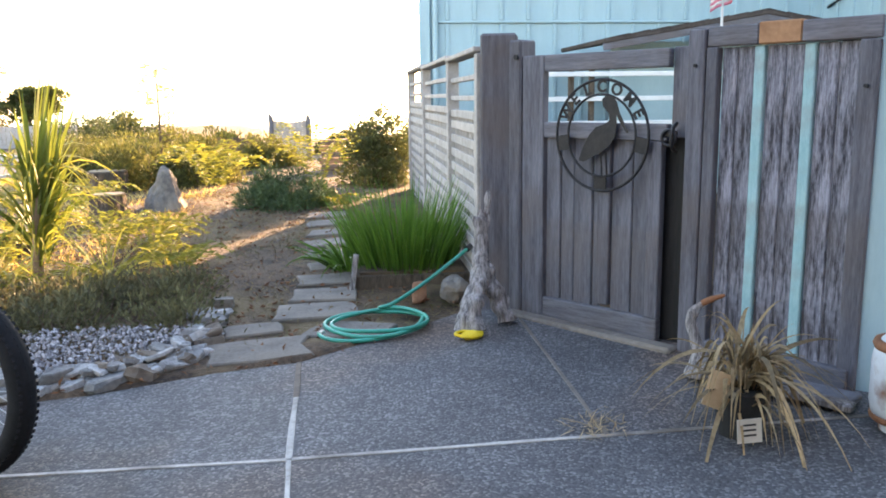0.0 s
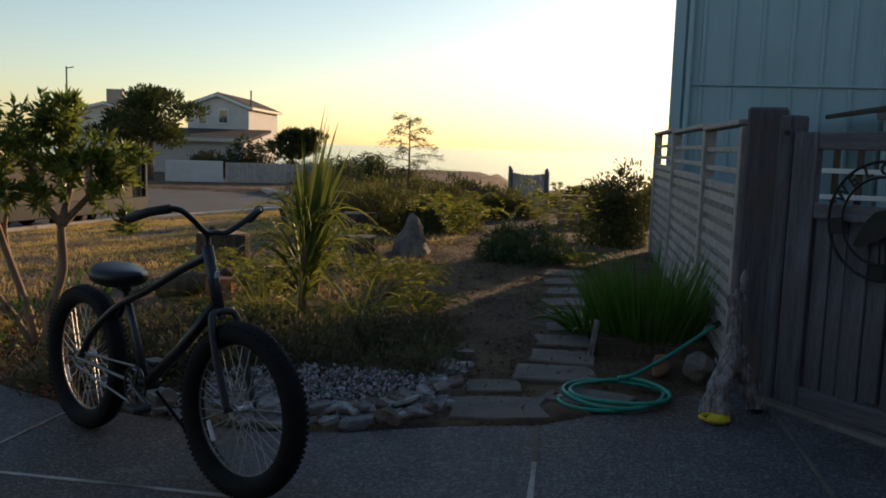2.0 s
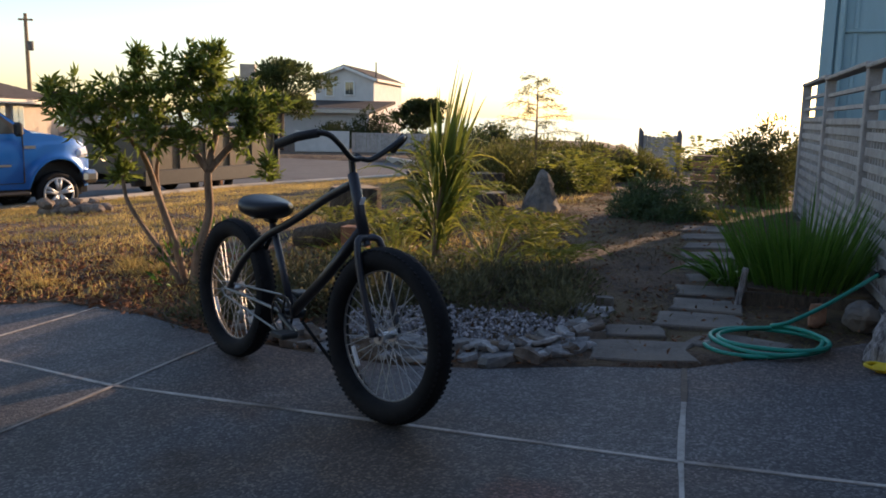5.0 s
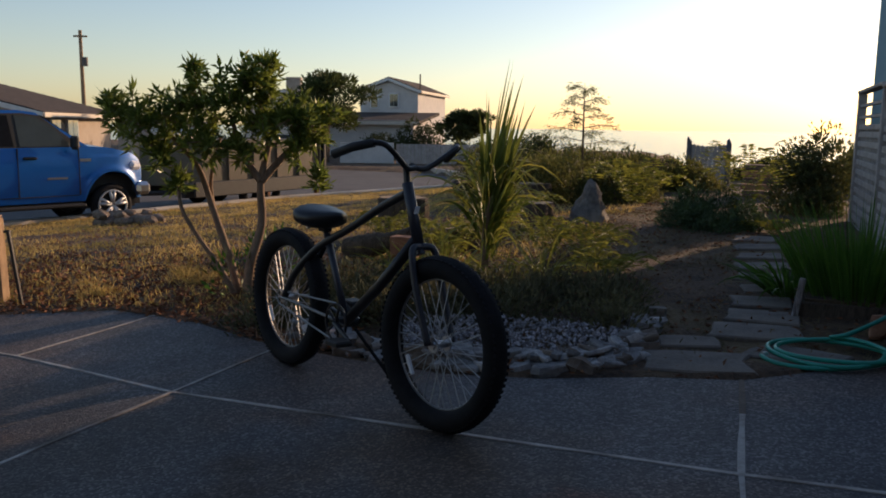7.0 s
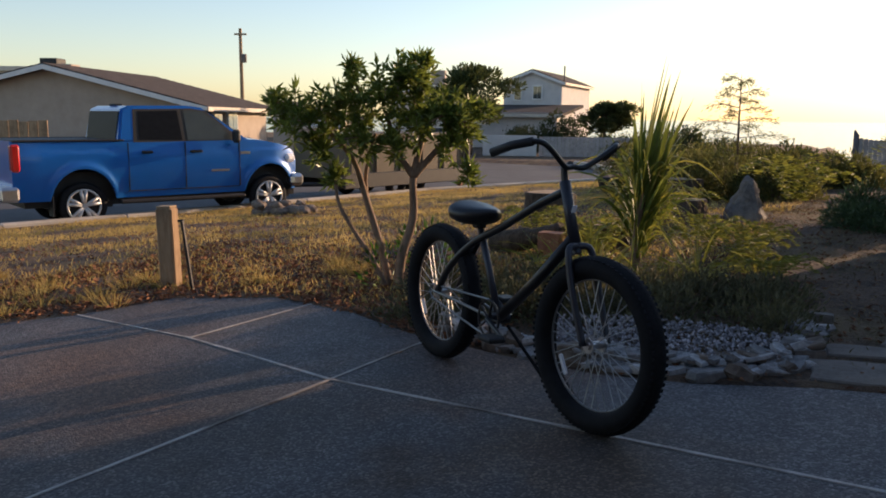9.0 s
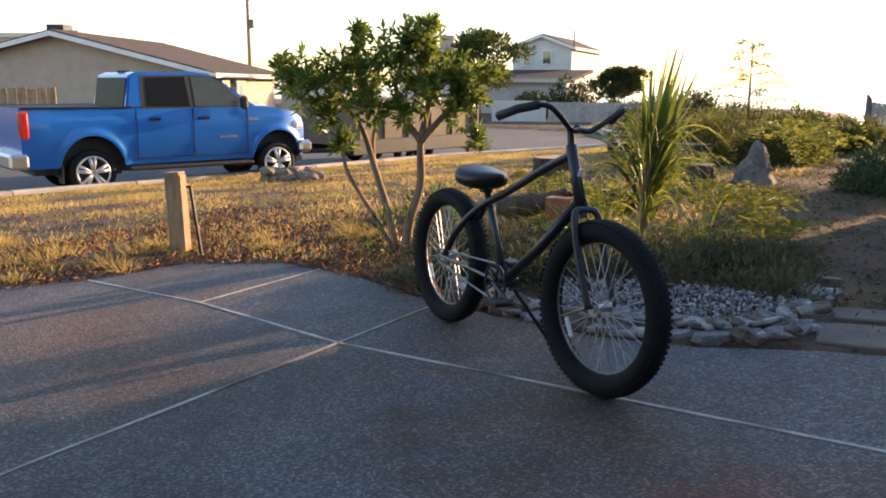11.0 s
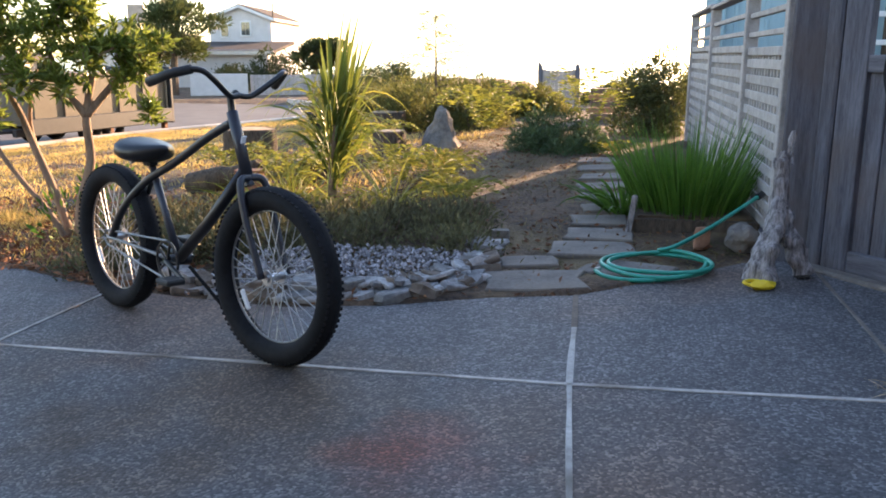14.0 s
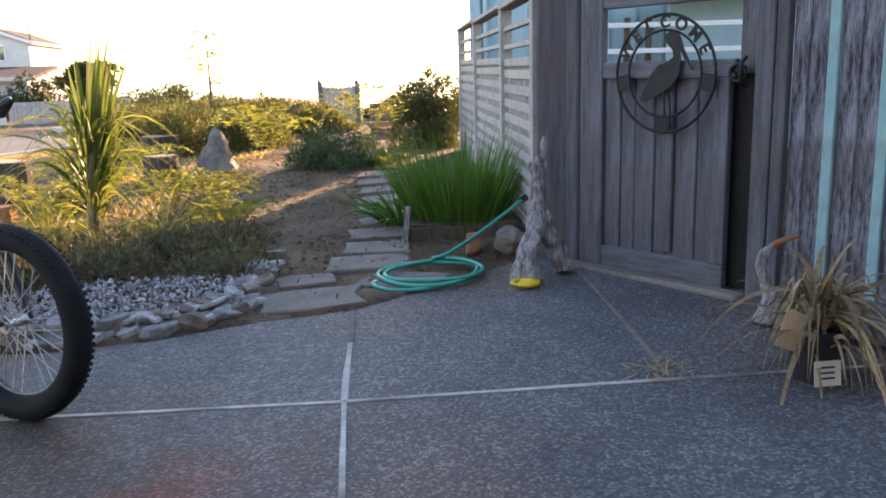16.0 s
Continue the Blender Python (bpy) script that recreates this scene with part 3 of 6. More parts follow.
gx = axis((-400, -60, 14), (-60, -14, 30), (-14, -6, 50), (-6, 2, 110), (2, 6, 16), (6, 60, 16), (60, 400, 12))
gy = axis((-60, -6, 12), (-6, 3, 20), (3, 12, 120), (12, 20, 60), (20, 60, 40), (60, 160, 20), (160, 500, 8))
GX, GY = np.meshgrid(gx, gy)
GZ = land(GX, GY)
bumps = np.array([[noise.fractal(Vector((x * 1.3, y * 1.3, 0.0)), 0.8, 2.0, 4) for x in gx] for y in gy])
near = (np.abs(GX) < 15) & (GY < 25)
S_ = (GX - kerb_x(GY)) * 0.98
GZ = GZ + np.where(near & (S_ > 0.4), 0.022 * bumps, 0.0)
GZ = np.where(paved(GX, GY), np.minimum(GZ, plane(GX, GY)) - 0.05, GZ)
nx_, ny_ = len(gx), len(gy)
idx = np.arange(nx_ * ny_).reshape(ny_, nx_)
quads = np.stack([idx[:-1, :-1], idx[:-1, 1:], idx[1:, 1:], idx[1:, :-1]], -1).reshape(-1, 4)
ground = raw("ground", np.stack([GX, GY, GZ], -1).reshape(-1, 3).tolist(), quads.tolist(), M["soil"], None, True)
tagged(ground, "dry garden soil and straw-coloured lawn falling to the street", "ground", kind="structure")

sea = raw("water", [(-3000, 30, -5.5), (3000, 30, -5.5), (3000, 4500, -5.5), (-3000, 4500, -5.5)], [(0, 1, 2, 3)], M["water"])
tagged(sea, "bright sea under the low sun", "water", kind="structure")

# ---- street, kerb ----
ys = np.concatenate([np.linspace(-20, 18, 20), np.linspace(19, 33, 15)])
rv, rf = [], []
for y in ys:
    k = float(kerb_x(y))
    rv += [(k - ROAD, y, -0.69), (k - ROAD * 0.5, y, -0.66), (k - 0.02, y, -0.69)]
for i in range(len(ys) - 1):
    for j in range(2):
        rf.append((3 * i + j, 3 * i + j + 1, 3 * i + j + 4, 3 * i + j + 3))
tagged(raw("road", rv, rf, M["asphalt"], None, True), "worn grey asphalt street", "street", kind="structure")
kerb = thing("kerb", "pale concrete kerb between lawn and street", "kerb", kind="structure")
for i in range(len(ys) - 1):
    a, b = Vector((float(kerb_x(ys[i])), ys[i], 0)), Vector((float(kerb_x(ys[i + 1])), ys[i + 1], 0))
    if b.y < 0:
        continue
    d = b - a
    part("kerbstone", box((d.length - 0.012, 0.22, 0.34), bevel=0.02), M["kerb"], kerb).matrix_world = Matrix.Translation((a + b) / 2 + Vector((0.09, 0, -0.64))) @ pose(0, 0, 0, 0, 0, math.degrees(math.atan2(d.y, d.x)))

# ---- paving ----
driveway = thing("driveway", "exposed-aggregate concrete paving with weathered joint strips", "paving", kind="structure")
A_LINE = [(-5.02, 3.70), (-3.84, 3.59), (-2.59, 3.32), (-0.10, 3.14), (1.06, 3.10), (2.42, 3.05)]
GATE_0, GATE_D = Vector((1.05, 4.76)), Vector((0.609, -0.793))
SLABS = [
    [A_LINE[0], A_LINE[1], (-3.70, 4.54), (-4.09, 4.6), (-4.78, 4.31)],
    [A_LINE[1], A_LINE[2], (-2.50, 4.13), (-2.69, 4.18), (-3.3, 4.45), (-3.70, 4.54)],
    [A_LINE[2], A_LINE[3], (-0.12, 4.16), (-0.52, 4.1), (-1.0, 3.95), (-1.46, 3.9), (-2.0, 4.0), (-2.50, 4.13)],
    [A_LINE[3], A_LINE[4], (1.03, 4.86), (0.71, 4.76), (0.35, 4.48), (-0.12, 4.16)],
    [A_LINE[4], A_LINE[5], (1.12, 4.86), (1.03, 4.86)],
    [(-9.2, 2.3), (-9.2, -6), (-3.4, -6), (-2.76, 1.9), A_LINE[2], A_LINE[1], A_LINE[0], (-5.55, 3.1)],
    [(-3.4, -6), (0.1, -6), (-0.06, 2.37), A_LINE[3], A_LINE[2], (-2.76, 1.9)],
    [(0.1, -6), (4.5, -6), (4.5, 2.9), A_LINE[5], A_LINE[4], A_LINE[3], (-0.06, 2.37)],
]
for poly in SLABS:
    b = bmesh.new()
    lo = [b.verts.new((x, y, plane(x, y) - 0.10)) for x, y in poly]
    hi = [b.verts.new((x, y, plane(x, y))) for x, y in poly]
    b.faces.new(hi)
    for i in range(len(poly)):
        j = (i + 1) % len(poly)
        b.faces.new((lo[i], lo[j], hi[j], hi[i]))
    bmesh.ops.recalc_face_normals(b, faces=b.faces)
    if b.faces[0].normal.z < 0:
        bmesh.ops.reverse_faces(b, faces=b.faces)
    part("slab", b, M["concrete"], driveway)


def joint(p, q, w=0.026, mat="joint"):
    b = bmesh.new()
    p, q = Vector(p), Vector(q)
    n = max(2, int((q - p).length / 0.12))
    side = Vector((-(q - p).y, (q - p).x)).normalized()
    rows = []
    for i in range(n + 1):
        c = p.lerp(q, i / n)
        ww = w * (0.8 + 0.35 * noise.noise(Vector((c.x * 4, c.y * 4, 1.0))))
        wob = 0.004 * noise.noise(Vector((c.x * 2, c.y * 2, 7.0)))
        r = []
        for o, h in ((-0.5, -0.01), (-0.42, 0.004), (0.42, 0.004), (0.5, -0.01)):
            e = c + side * (o * ww + wob)
            r.append(b.verts.new((e.x, e.y, plane(e.x, e.y) + h)))
        rows.append(r)
    for i in range(n):
        for k in range(3):
            b.faces.new((rows[i][k], rows[i][k + 1], rows[i + 1][k + 1], rows[i + 1][k]))
    bmesh.ops.recalc_face_normals(b, faces=b.faces)
    part("joint_strip", b, M[mat], driveway)


for i in range(len(A_LINE) - 1):
    joint(A_LINE[i], A_LINE[i + 1])
joint((-0.06, 2.37), A_LINE[3])
joint((0.1, -6), (-0.06, 2.37))
joint(A_LINE[3], (-0.11, 3.72), 0.032)
joint((-0.11, 3.72), (-0.12, 4.16), 0.036, "brown_slate")
joint(A_LINE[2], (-2.50, 4.13))
joint((-2.76, 1.9), A_LINE[2])
joint((-3.4, -6), (-2.76, 1.9))
joint(A_LINE[1], (-3.70, 4.54))
joint(A_LINE[4], (1.03, 4.80), 0.024, "flag")

# ---- house with pale blue board and batten ----
house = thing("house", "pale blue board-and-batten house behind the fence", "house")
HY, HX = 10.7, 1.07
part("wall", box((9, 0.2, 8), (HX + 4.5, HY + 0.1, 3.2)), M["siding"], house)
part("wall", box((9, 0.2, 8), (HX + 2.2, HY + 4.1, 3.2), (0, 0, 62)), M["siding"], house)
x = HX + 0.30
while x < HX + 9:
    for z0, z1 in ((0.0, 2.26), (2.31, 7.2)):
        part("batten", box((0.045, 0.022, z1 - z0), (x, HY - 0.011, (z0 + z1) / 2), bevel=0.004), M["siding"], house)
    x += 0.335
part("wall", box((0.2, 4.2, 8), (6.16, HY - 2.1, 3.2)), M["siding"], house)
for k in range(12):
    part("batten", box((0.022, 0.045, 7.0), (6.05, HY - 0.25 - 0.335 * k, 3.7), bevel=0.004), M["siding"], house)
part("flashing_band", box((8.8, 0.03, 0.03), (HX + 4.55, HY - 0.016, 2.285), bevel=0.006), M["siding"], house)
part("corner_board", box((0.13, 0.05, 7.2), (HX + 0.02, HY - 0.03, 3.6), bevel=0.006), M["siding"], house)
part("downpipe", rod((HX + 0.15, HY - 0.05, 0.0), (HX + 0.15, HY - 0.05, 7.2), 0.035, n=12), M["siding"], house)
# low gabled porch in front of it
porch = thing("porch", "low gabled porch with dark shingles and pale fascia", "porch")
PX, PY, PZ = 4.42, 8.9, 2.17
part("wall", box((3.0, 0.12, 1.9), (PX + 0.1, PY + 0.45, 1.0)), M["siding"], porch)
for sgn in (-1, 1):
    ang = math.degrees(math.atan2(0.28, 1.7))
    part("roof", box((1.74, 1.75, 0.05), (PX + sgn * 0.85, PY + 0.6, PZ - 0.14 + 0.03), (0, sgn * ang, 0), bevel=0.01), M["shingle"], porch)
    part("fascia", box((1.74, 0.035, 0.07), (PX + sgn * 0.85, PY - 0.25, PZ - 0.14 - 0.03), (0, sgn * ang, 0), bevel=0.004), M["grey_wood_h"], porch)
    for k in range(8):
        part("shingle_course", box((0.21, 1.76, 0.012), (PX + sgn * (0.11 + 0.205 * k), PY + 0.6, PZ + 0.055 - (0.11 + 0.205 * k) * 0.1647), (0, sgn * (ang + 2.5), 0)), M["shingle"], porch)
# trellis of the yard, seen through the gate's opening
trellis = thing("trellis", "white rails on dark posts inside the yard", "trellis")
for z in (1.12, 1.35, 1.58):
    part("rail", box((3.6, 0.03, 0.045), (3.6, 8.1, z), bevel=0.005), M["white_trim"], trellis)
for x in (1.95, 2.25, 2.45, 3.6, 4.8):
    part("post", box((0.05, 0.05, 1.5), (x, 8.15, 0.9), bevel=0.005), M["stump"], trellis)
side_wall = single("side_wall", box((3.2, 0.12, 2.6), (0, 0, 1.3)), M["siding"], "pale blue painted wall beside the gate panel", "wall", Matrix.Translation((2.30 + 1.1, 3.28 - 0.95, 0.1)) @ pose(0, 0, 0, 0, 0, -40), kind="structure")

# garage-like front behind the camera, unseen, added to cut sky light from the rear
garage = thing("garage", "unseen weathered board front added behind the paving to cut sky light", "garage")
part("wall", box((11.5, 0.2, 5.2), (0.2, -2.0, 2.4)), M["grey_wood"], garage)
part("garage_door", box((5.0, 0.06, 2.3), (-0.5, -1.87, 1.05), bevel=0.02), M["stump"], garage)
part("eave", box((12.2, 1.6, 0.15), (0.2, -1.4, 3.3), bevel=0.02), M["shingle"], garage)

# ---- slatted fence ----
fence = thing("fence", "weathered grey fence with lattice panels and open top rails", "fence")
FX = 0.90
POSTS = [4.98, 6.36, 8.45, 10.4]


def ftop(y):
    return 1.615 + 0.011 * (y - 5)


for y in POSTS:
    part("post", box((0.085, 0.085, ftop(y) + 0.35), (FX, y, (ftop(y) - 0.35) / 2), bevel=0.006), M["lattice"], fence)
for i in range(len(POSTS) - 1):
    a, b = POSTS[i] + 0.045, POSTS[i + 1] - 0.045
    L, c = b - a, (a + b) / 2
    for dz, th in ((-0.13, 0.032), (-0.25, 0.032), (-0.355, 0.05)):
        part("rail", box((0.04, L, th), (FX, c, ftop(c) + dz), bevel=0.004), M["lattice"], fence)
    for k in range(11):
        z = ftop(c) - 0.43 - 0.098 * k
        part("slat", box((0.014, L, 0.055), (FX - 0.012, c, z), bevel=0.003), M["lattice"], fence)
    m = int(L / 0.098)
    for k in range(m):
        part("upright_slat", box((0.012, 0.045, 1.10), (FX + 0.012, a + (k + 0.5) * L / m, ftop(c) - 0.93), bevel=0.003), M["lattice"], fence)
    part("cap", box((0.11, L + 0.09, 0.03), (FX, c, ftop(c) + 0.017), bevel=0.006), M["lattice"], fence)
    part("kickboard", box((0.03, L, 0.16), (FX, c, 0.17), bevel=0.004), M["grey_wood_h"], fence)

# ---- gate, its posts and the fixed panel ----
GATE = Matrix(((GATE_D.x, 0.793, 0, GATE_0.x), (GATE_D.y, 0.609, 0, GATE_0.y), (0, 0, 1, 0.20), (0, 0, 0, 1)))
gate_post = thing("gate_post", "thick silvered timber gate post", "post")
part("beam", box((0.195, 0.17, 1.53), (0.975, 4.87, 0.945), (0, 0, -14), bevel=0.012), M["grey_wood"], gate_post)
part("jamb", box((0.085, 0.13, 1.50), (0, 0, 0.72), bevel=0.01), M["grey_wood"], gate_post).matrix_world = GATE @ Matrix.Translation((0.012, 0.03, 0))
bolt = part("bolt", rod((0.03, -0.035, 1.38), (0.03, -0.047, 1.38), 0.014), M["iron"], gate_post)
bolt.matrix_world = GATE

gate = thing("gate", "closed silvered board gate with an open top panel", "gate", GATE)


def plank(parent, s0, s1, z0, z1, y=0.0, t=0.03, mat="grey_wood", name="board", bevel=0.005):
    ob = part(name, box((s1 - s0, t, z1 - z0), (0, 0, 0), bevel=bevel), M[mat], parent)
    ob.matrix_local = Matrix.Translation(((s0 + s1) / 2, y, (z0 + z1) / 2))
    return ob


plank(gate, 0.058, 0.203, -0.02, 1.385, 0.0, 0.045, name="stile")
plank(gate, 0.205, 0.93, 1.30, 1.385, 0.0, 0.045, "grey_wood_h", "rail")
plank(gate, 0.205, 0.93, 0.965, 1.045, 0.0, 0.045, "grey_wood_h", "rail")
plank(gate, 0.205, 0.905, -0.02, 0.115, 0.0, 0.045, "grey_wood_h", "rail")
plank(gate, 0.835, 0.905, 0.117, 0.965, 0.0, 0.045, name="stile")
for s0, s1, y in ((0.208, 0.30, 0.012), (0.303, 0.385, 0.018), (0.388, 0.50, 0.016), (0.503, 0.545, 0.024), (0.62, 0.735, 0.014), (0.738, 0.832, 0.019)):
    plank(gate, s0, s1, 0.11, 0.97, y, 0.02)
plank(gate, 0.545, 0.618, 0.135, 0.965, 0.002, 0.036, name="stile")
plank(gate, 0.93, 1.03, 0.98, 1.39, 0.03, 0.03, name="stile")
plank(gate, 0.0, 1.04, -0.06, 0.018, -0.075, 0.09, "flag", "threshold", 0.012)
# near-black strip stands in for the shade in the gap beside the gate
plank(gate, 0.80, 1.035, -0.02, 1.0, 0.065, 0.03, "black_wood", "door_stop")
latch = part("latch", box((0.07, 0.03, 0.03), (0.955, -0.04, 1.0), bevel=0.006), M["iron"], gate, "black iron ring latch")
part("ring", torus(0.035, 0.008, 24, 8, m=pose(0.965, -0.062, 0.985)), M["iron"], latch)
part("handle", tube(smooth_path([(0.985, -0.03, 1.05), (0.985, -0.07, 1.02), (0.985, -0.07, 0.95), (0.985, -0.03, 0.92)]), 0.009), M["iron"], latch)

sign = thing("welcome_sign", "round black iron welcome sign with a bird shape", "sign", GATE @ Matrix.Translation((0.585, -0.05, 0.985)))
part("ring", torus(0.268, 0.0072, 64, 8), M["iron"], sign)
part("ring", torus(0.198, 0.0062, 64, 8), M["iron"], sign)
for i, a in enumerate((-62, -42, -21.5, 0, 21.5, 43, 63)):
    cu = bpy.data.curves.new("letter", "FONT")
    cu.body, cu.size, cu.extrude, cu.align_x, cu.align_y, cu.offset = "WELCOME"[i], 0.078, 0.003, "CENTER", "CENTER", 0.0022
    tmp = bpy.data.objects.new("tmp", cu)
    scene.collection.objects.link(tmp)
    me = bpy.data.meshes.new_from_object(tmp)
    bpy.data.objects.remove(tmp)
    me.materials.append(M["iron"])
    o = new("letter", me)
    o.parent = sign
    t = radians(a)
    o.matrix_local = Matrix.Translation((0.233 * math.sin(t), 0, 0.233 * math.cos(t))) @ pose(0, 0, 0, 90, 0, 0) @ pose(0, 0, 0, 0, 0, -a)
for a in (100, 180, 260):
    t = radians(a)
    p = Vector((math.sin(t), 0, math.cos(t)))
    part("spacer", box((0.075, 0.006, 0.07), (p.x * 0.233, 0, p.z * 0.233), (0, a, 0), bevel=0.002), M["iron"], sign)
BIRD = [(-0.13, -0.125), (-0.105, -0.06), (-0.07, 0.0), (-0.03, 0.04), (0.02, 0.055), (0.05, 0.075), (0.045, 0.105), (0.01, 0.14), (0.005, 0.175), (0.03, 0.195), (0.06, 0.19), (0.085, 0.165), (0.105, 0.11), (0.155, 0.02), (0.148, 0.015), (0.105, 0.07), (0.085, 0.105), (0.09, 0.06), (0.085, 0.0), (0.05, -0.05), (0.0, -0.085), (-0.06, -0.11), (-0.10, -0.13)]
part("bird_silhouette", prism(BIRD, 0.006), M["iron"], sign)
for x in (0.0, 0.03):
    part("leg", rod((x, 0, -0.08), (x + 0.01, 0, -0.195), 0.005, n=6), M["iron"], sign)

panel = thing("board_screen", "old peeling board screen with pale blue strips", "screen", GATE)
plank(panel, 1.035, 1.115, -0.03, 1.455, 0.0, 0.09, name="post")
plank(panel, 1.118, 1.172, 0.0, 1.375, -0.012, 0.05, name="stile")
plank(panel, 1.118, 1.345, 1.378, 1.462, 0.0, 0.06, "grey_wood_h", "rail")
plank(panel, 1.347, 1.525, 1.378, 1.468, 0.0, 0.06, "patch", "rail_patch")
plank(panel, 1.527, 1.83, 1.378, 1.462, 0.0, 0.06, "grey_wood_h", "rail")
plank(panel, 1.752, 1.828, -0.02, 1.375, -0.006, 0.06, name="stile")
for s0, s1 in ((1.175, 1.243), (1.246, 1.322), (1.372, 1.452), (1.455, 1.532), (1.582, 1.665), (1.668, 1.750)):
    plank(panel, s0, s1, 0.06, 1.373, 0.012 + R.uniform(0, 0.006), 0.022, "old_board")
plank(panel, 1.324, 1.370, 0.05, 1.372, 0.004, 0.03, "blue_strip", "strip")
plank(panel, 1.534, 1.580, 0.05, 1.372, 0.004, 0.03, "blue_strip", "strip")
plank(panel, 1.175, 1.80, -0.02, 0.075, -0.03, 0.05, "grey_wood_h", "kick_rail")
for s, z in ((1.075, 1.30), (1.79, 1.2)):
    part("bolt", rod((s, -0.04, z), (s, -0.055, z), 0.008), M["iron"], panel)


# ---- bicycle ----
def bicycle():
    """Local x runs forward from the rear axle's foot, z up from the paving."""
    fwd = Vector((0.8579, -0.5138, 0)).normalized()
    base = Vector((-2.295, 3.858, plane(-2.295, 3.858)))
    up = Vector((-SX, -SY, 1)).normalized()
    fwd = (fwd - up * fwd.dot(up)).normalized()
    left = up.cross(fwd)
    m = Matrix((fwd, left, up)).transposed().to_4x4()
    m.translation = base
    bike = thing("bicycle", "black fat-tyred cruiser bicycle standing on its kickstand", "bicycle", m @ pose(0, 0, 0, -5.4, 0, 0))
    WB, RW = 1.235, 0.348

    def wheel(x, turn=0):
        w = part("wheel", torus(0.268, 0.011, 56, 8), M["bike_paint"], bike, "black rim with bright spokes")
        w.matrix_local = pose(x, 0, RW, 0, 0, turn)
        b = torus(0.302, 0.046, 72, 14)
        part("tyre", b, M["tyre"], w, "fat knobbly black tyre", True)
        b = None
        for i in range(84):
            a = 2 * math.pi * i / 84
            for sy in (-1, 0, 1):
                a2 = a + (math.pi / 84 if sy == 0 else 0)
                rr = 0.302 + 0.045 * math.cos(sy * 0.75) - 0.001
                b = box((0.013, 0.015, 0.004), (rr * math.cos(a2), sy * 0.033, rr * math.sin(a2)), (0, 90 - math.degrees(a2), 0), bm=b)
        part("tread", b, M["tyre"], w)
        part("rim_lip", torus(0.257, 0.006, 56, 6), M["spoke_steel"], w)
        b = rod((0, -0.045, 0), (0, 0.045, 0), 0.016, n=12)
        for sy in (-0.035, 0.035):
            b = rod((0, sy - 0.003, 0), (0, sy + 0.003, 0), 0.030, n=16, bm=b)
        part("hub", b, M["chrome"], w)
        for i in range(36):
            a = 2 * math.pi * i / 36
            off = 0.55 * (1 if i % 2 else -1)
            sy = 0.033 if (i // 2) % 2 else -0.033
            part("spoke", rod((0.028 * math.cos(a + off), sy, 0.028 * math.sin(a + off)), (0.262 * math.cos(a), 0, 0.262 * math.sin(a)), 0.0021, n=5), M["spoke_bright"], w)
        a = radians(215)
        r = part("reflector", box((0.085, 0.012, 0.022), bevel=0.004), M["reflector"], w, "white spoke reflector")
        r.matrix_local = pose(0.20 * math.cos(a), -0.012, 0.20 * math.sin(a), 0, 62, 0)
        return w

    wheel(0.0)
    wheel(WB, 3.5)
    bb, seat_t, head_t, head_b = Vector((0.545, 0, 0.315)), Vector((0.355, 0, 0.70)), Vector((0.98, 0, 0.965)), Vector((1.07, 0, 0.725))
    part("down_tube", tube([bb, bb.lerp(head_b, 0.5), head_b + Vector((-0.01, 0, 0.02))], 0.024, 12), M["bike_paint"], bike, "", True)
    part("top_tube", tube(smooth_path([(0.05, -0.052, 0.36), (0.16, -0.05, 0.50), (0.32, -0.02, 0.635), (0.55, 0, 0.74), (0.80, 0, 0.855), head_t - Vector((0, 0, 0.04))]), 0.018, 10), M["bike_paint"], bike, "", True)
    part("seat_stay", tube(smooth_path([(0.05, 0.052, 0.36), (0.16, 0.05, 0.50), (0.32, 0.01, 0.635)]), 0.011, 8), M["bike_paint"], bike, "", True)
    part("seat_tube", rod(bb, seat_t, 0.017, n=12), M["fork_paint"], bike, "", True)
    for sy in (-1, 1):
        part("chain_stay", tube(smooth_path([(0.02, sy * 0.062, 0.352), (0.22, sy * 0.06, 0.345), bb + Vector((-0.02, sy * 0.03, 0))]), 0.008, 8), M["spoke_steel"], bike, "", True)
    part("head_tube", rod(head_b, head_t, 0.023, n=14), M["fork_paint"], bike, "", True)
    part("bottom_bracket", rod(bb + Vector((0, -0.05, 0)), bb + Vector((0, 0.05, 0)), 0.027, n=16), M["bike_paint"], bike)
    # fork
    crown = Vector((1.085, 0, 0.685))
    for sy in (-1, 1):
        part("fork_blade", tube(smooth_path([crown + Vector((0, 0, 0.03)), crown + Vector((0.02, sy * 0.055, 0.015)), (1.155, sy * 0.066, 0.55), (WB, sy * 0.06, RW)]), 0.0145, 10), M["fork_paint"], bike, "", True)
    part("steerer", rod(crown, head_b, 0.021, n=12), M["fork_paint"], bike)
    # chain set
    cr = part("chainring", torus(0.085, 0.006, 36, 6, m=pose(bb.x, -0.055, bb.z)), M["bike_paint"], bike)
    for k in range(5):
        a = 2 * math.pi * k / 5
        part("arm", rod((bb.x, -0.055, bb.z), (bb.x + 0.085 * math.cos(a), -0.055, bb.z + 0.085 * math.sin(a)), 0.006, n=6), M["bike_paint"], cr)
    part("chain", tube([(bb.x, -0.055, bb.z + 0.088), (0.0, -0.055, RW + 0.035), (-0.035, -0.055, RW), (0.0, -0.055, RW - 0.035), (bb.x, -0.055, bb.z - 0.088)], 0.005, 6), M["spoke_steel"], bike)
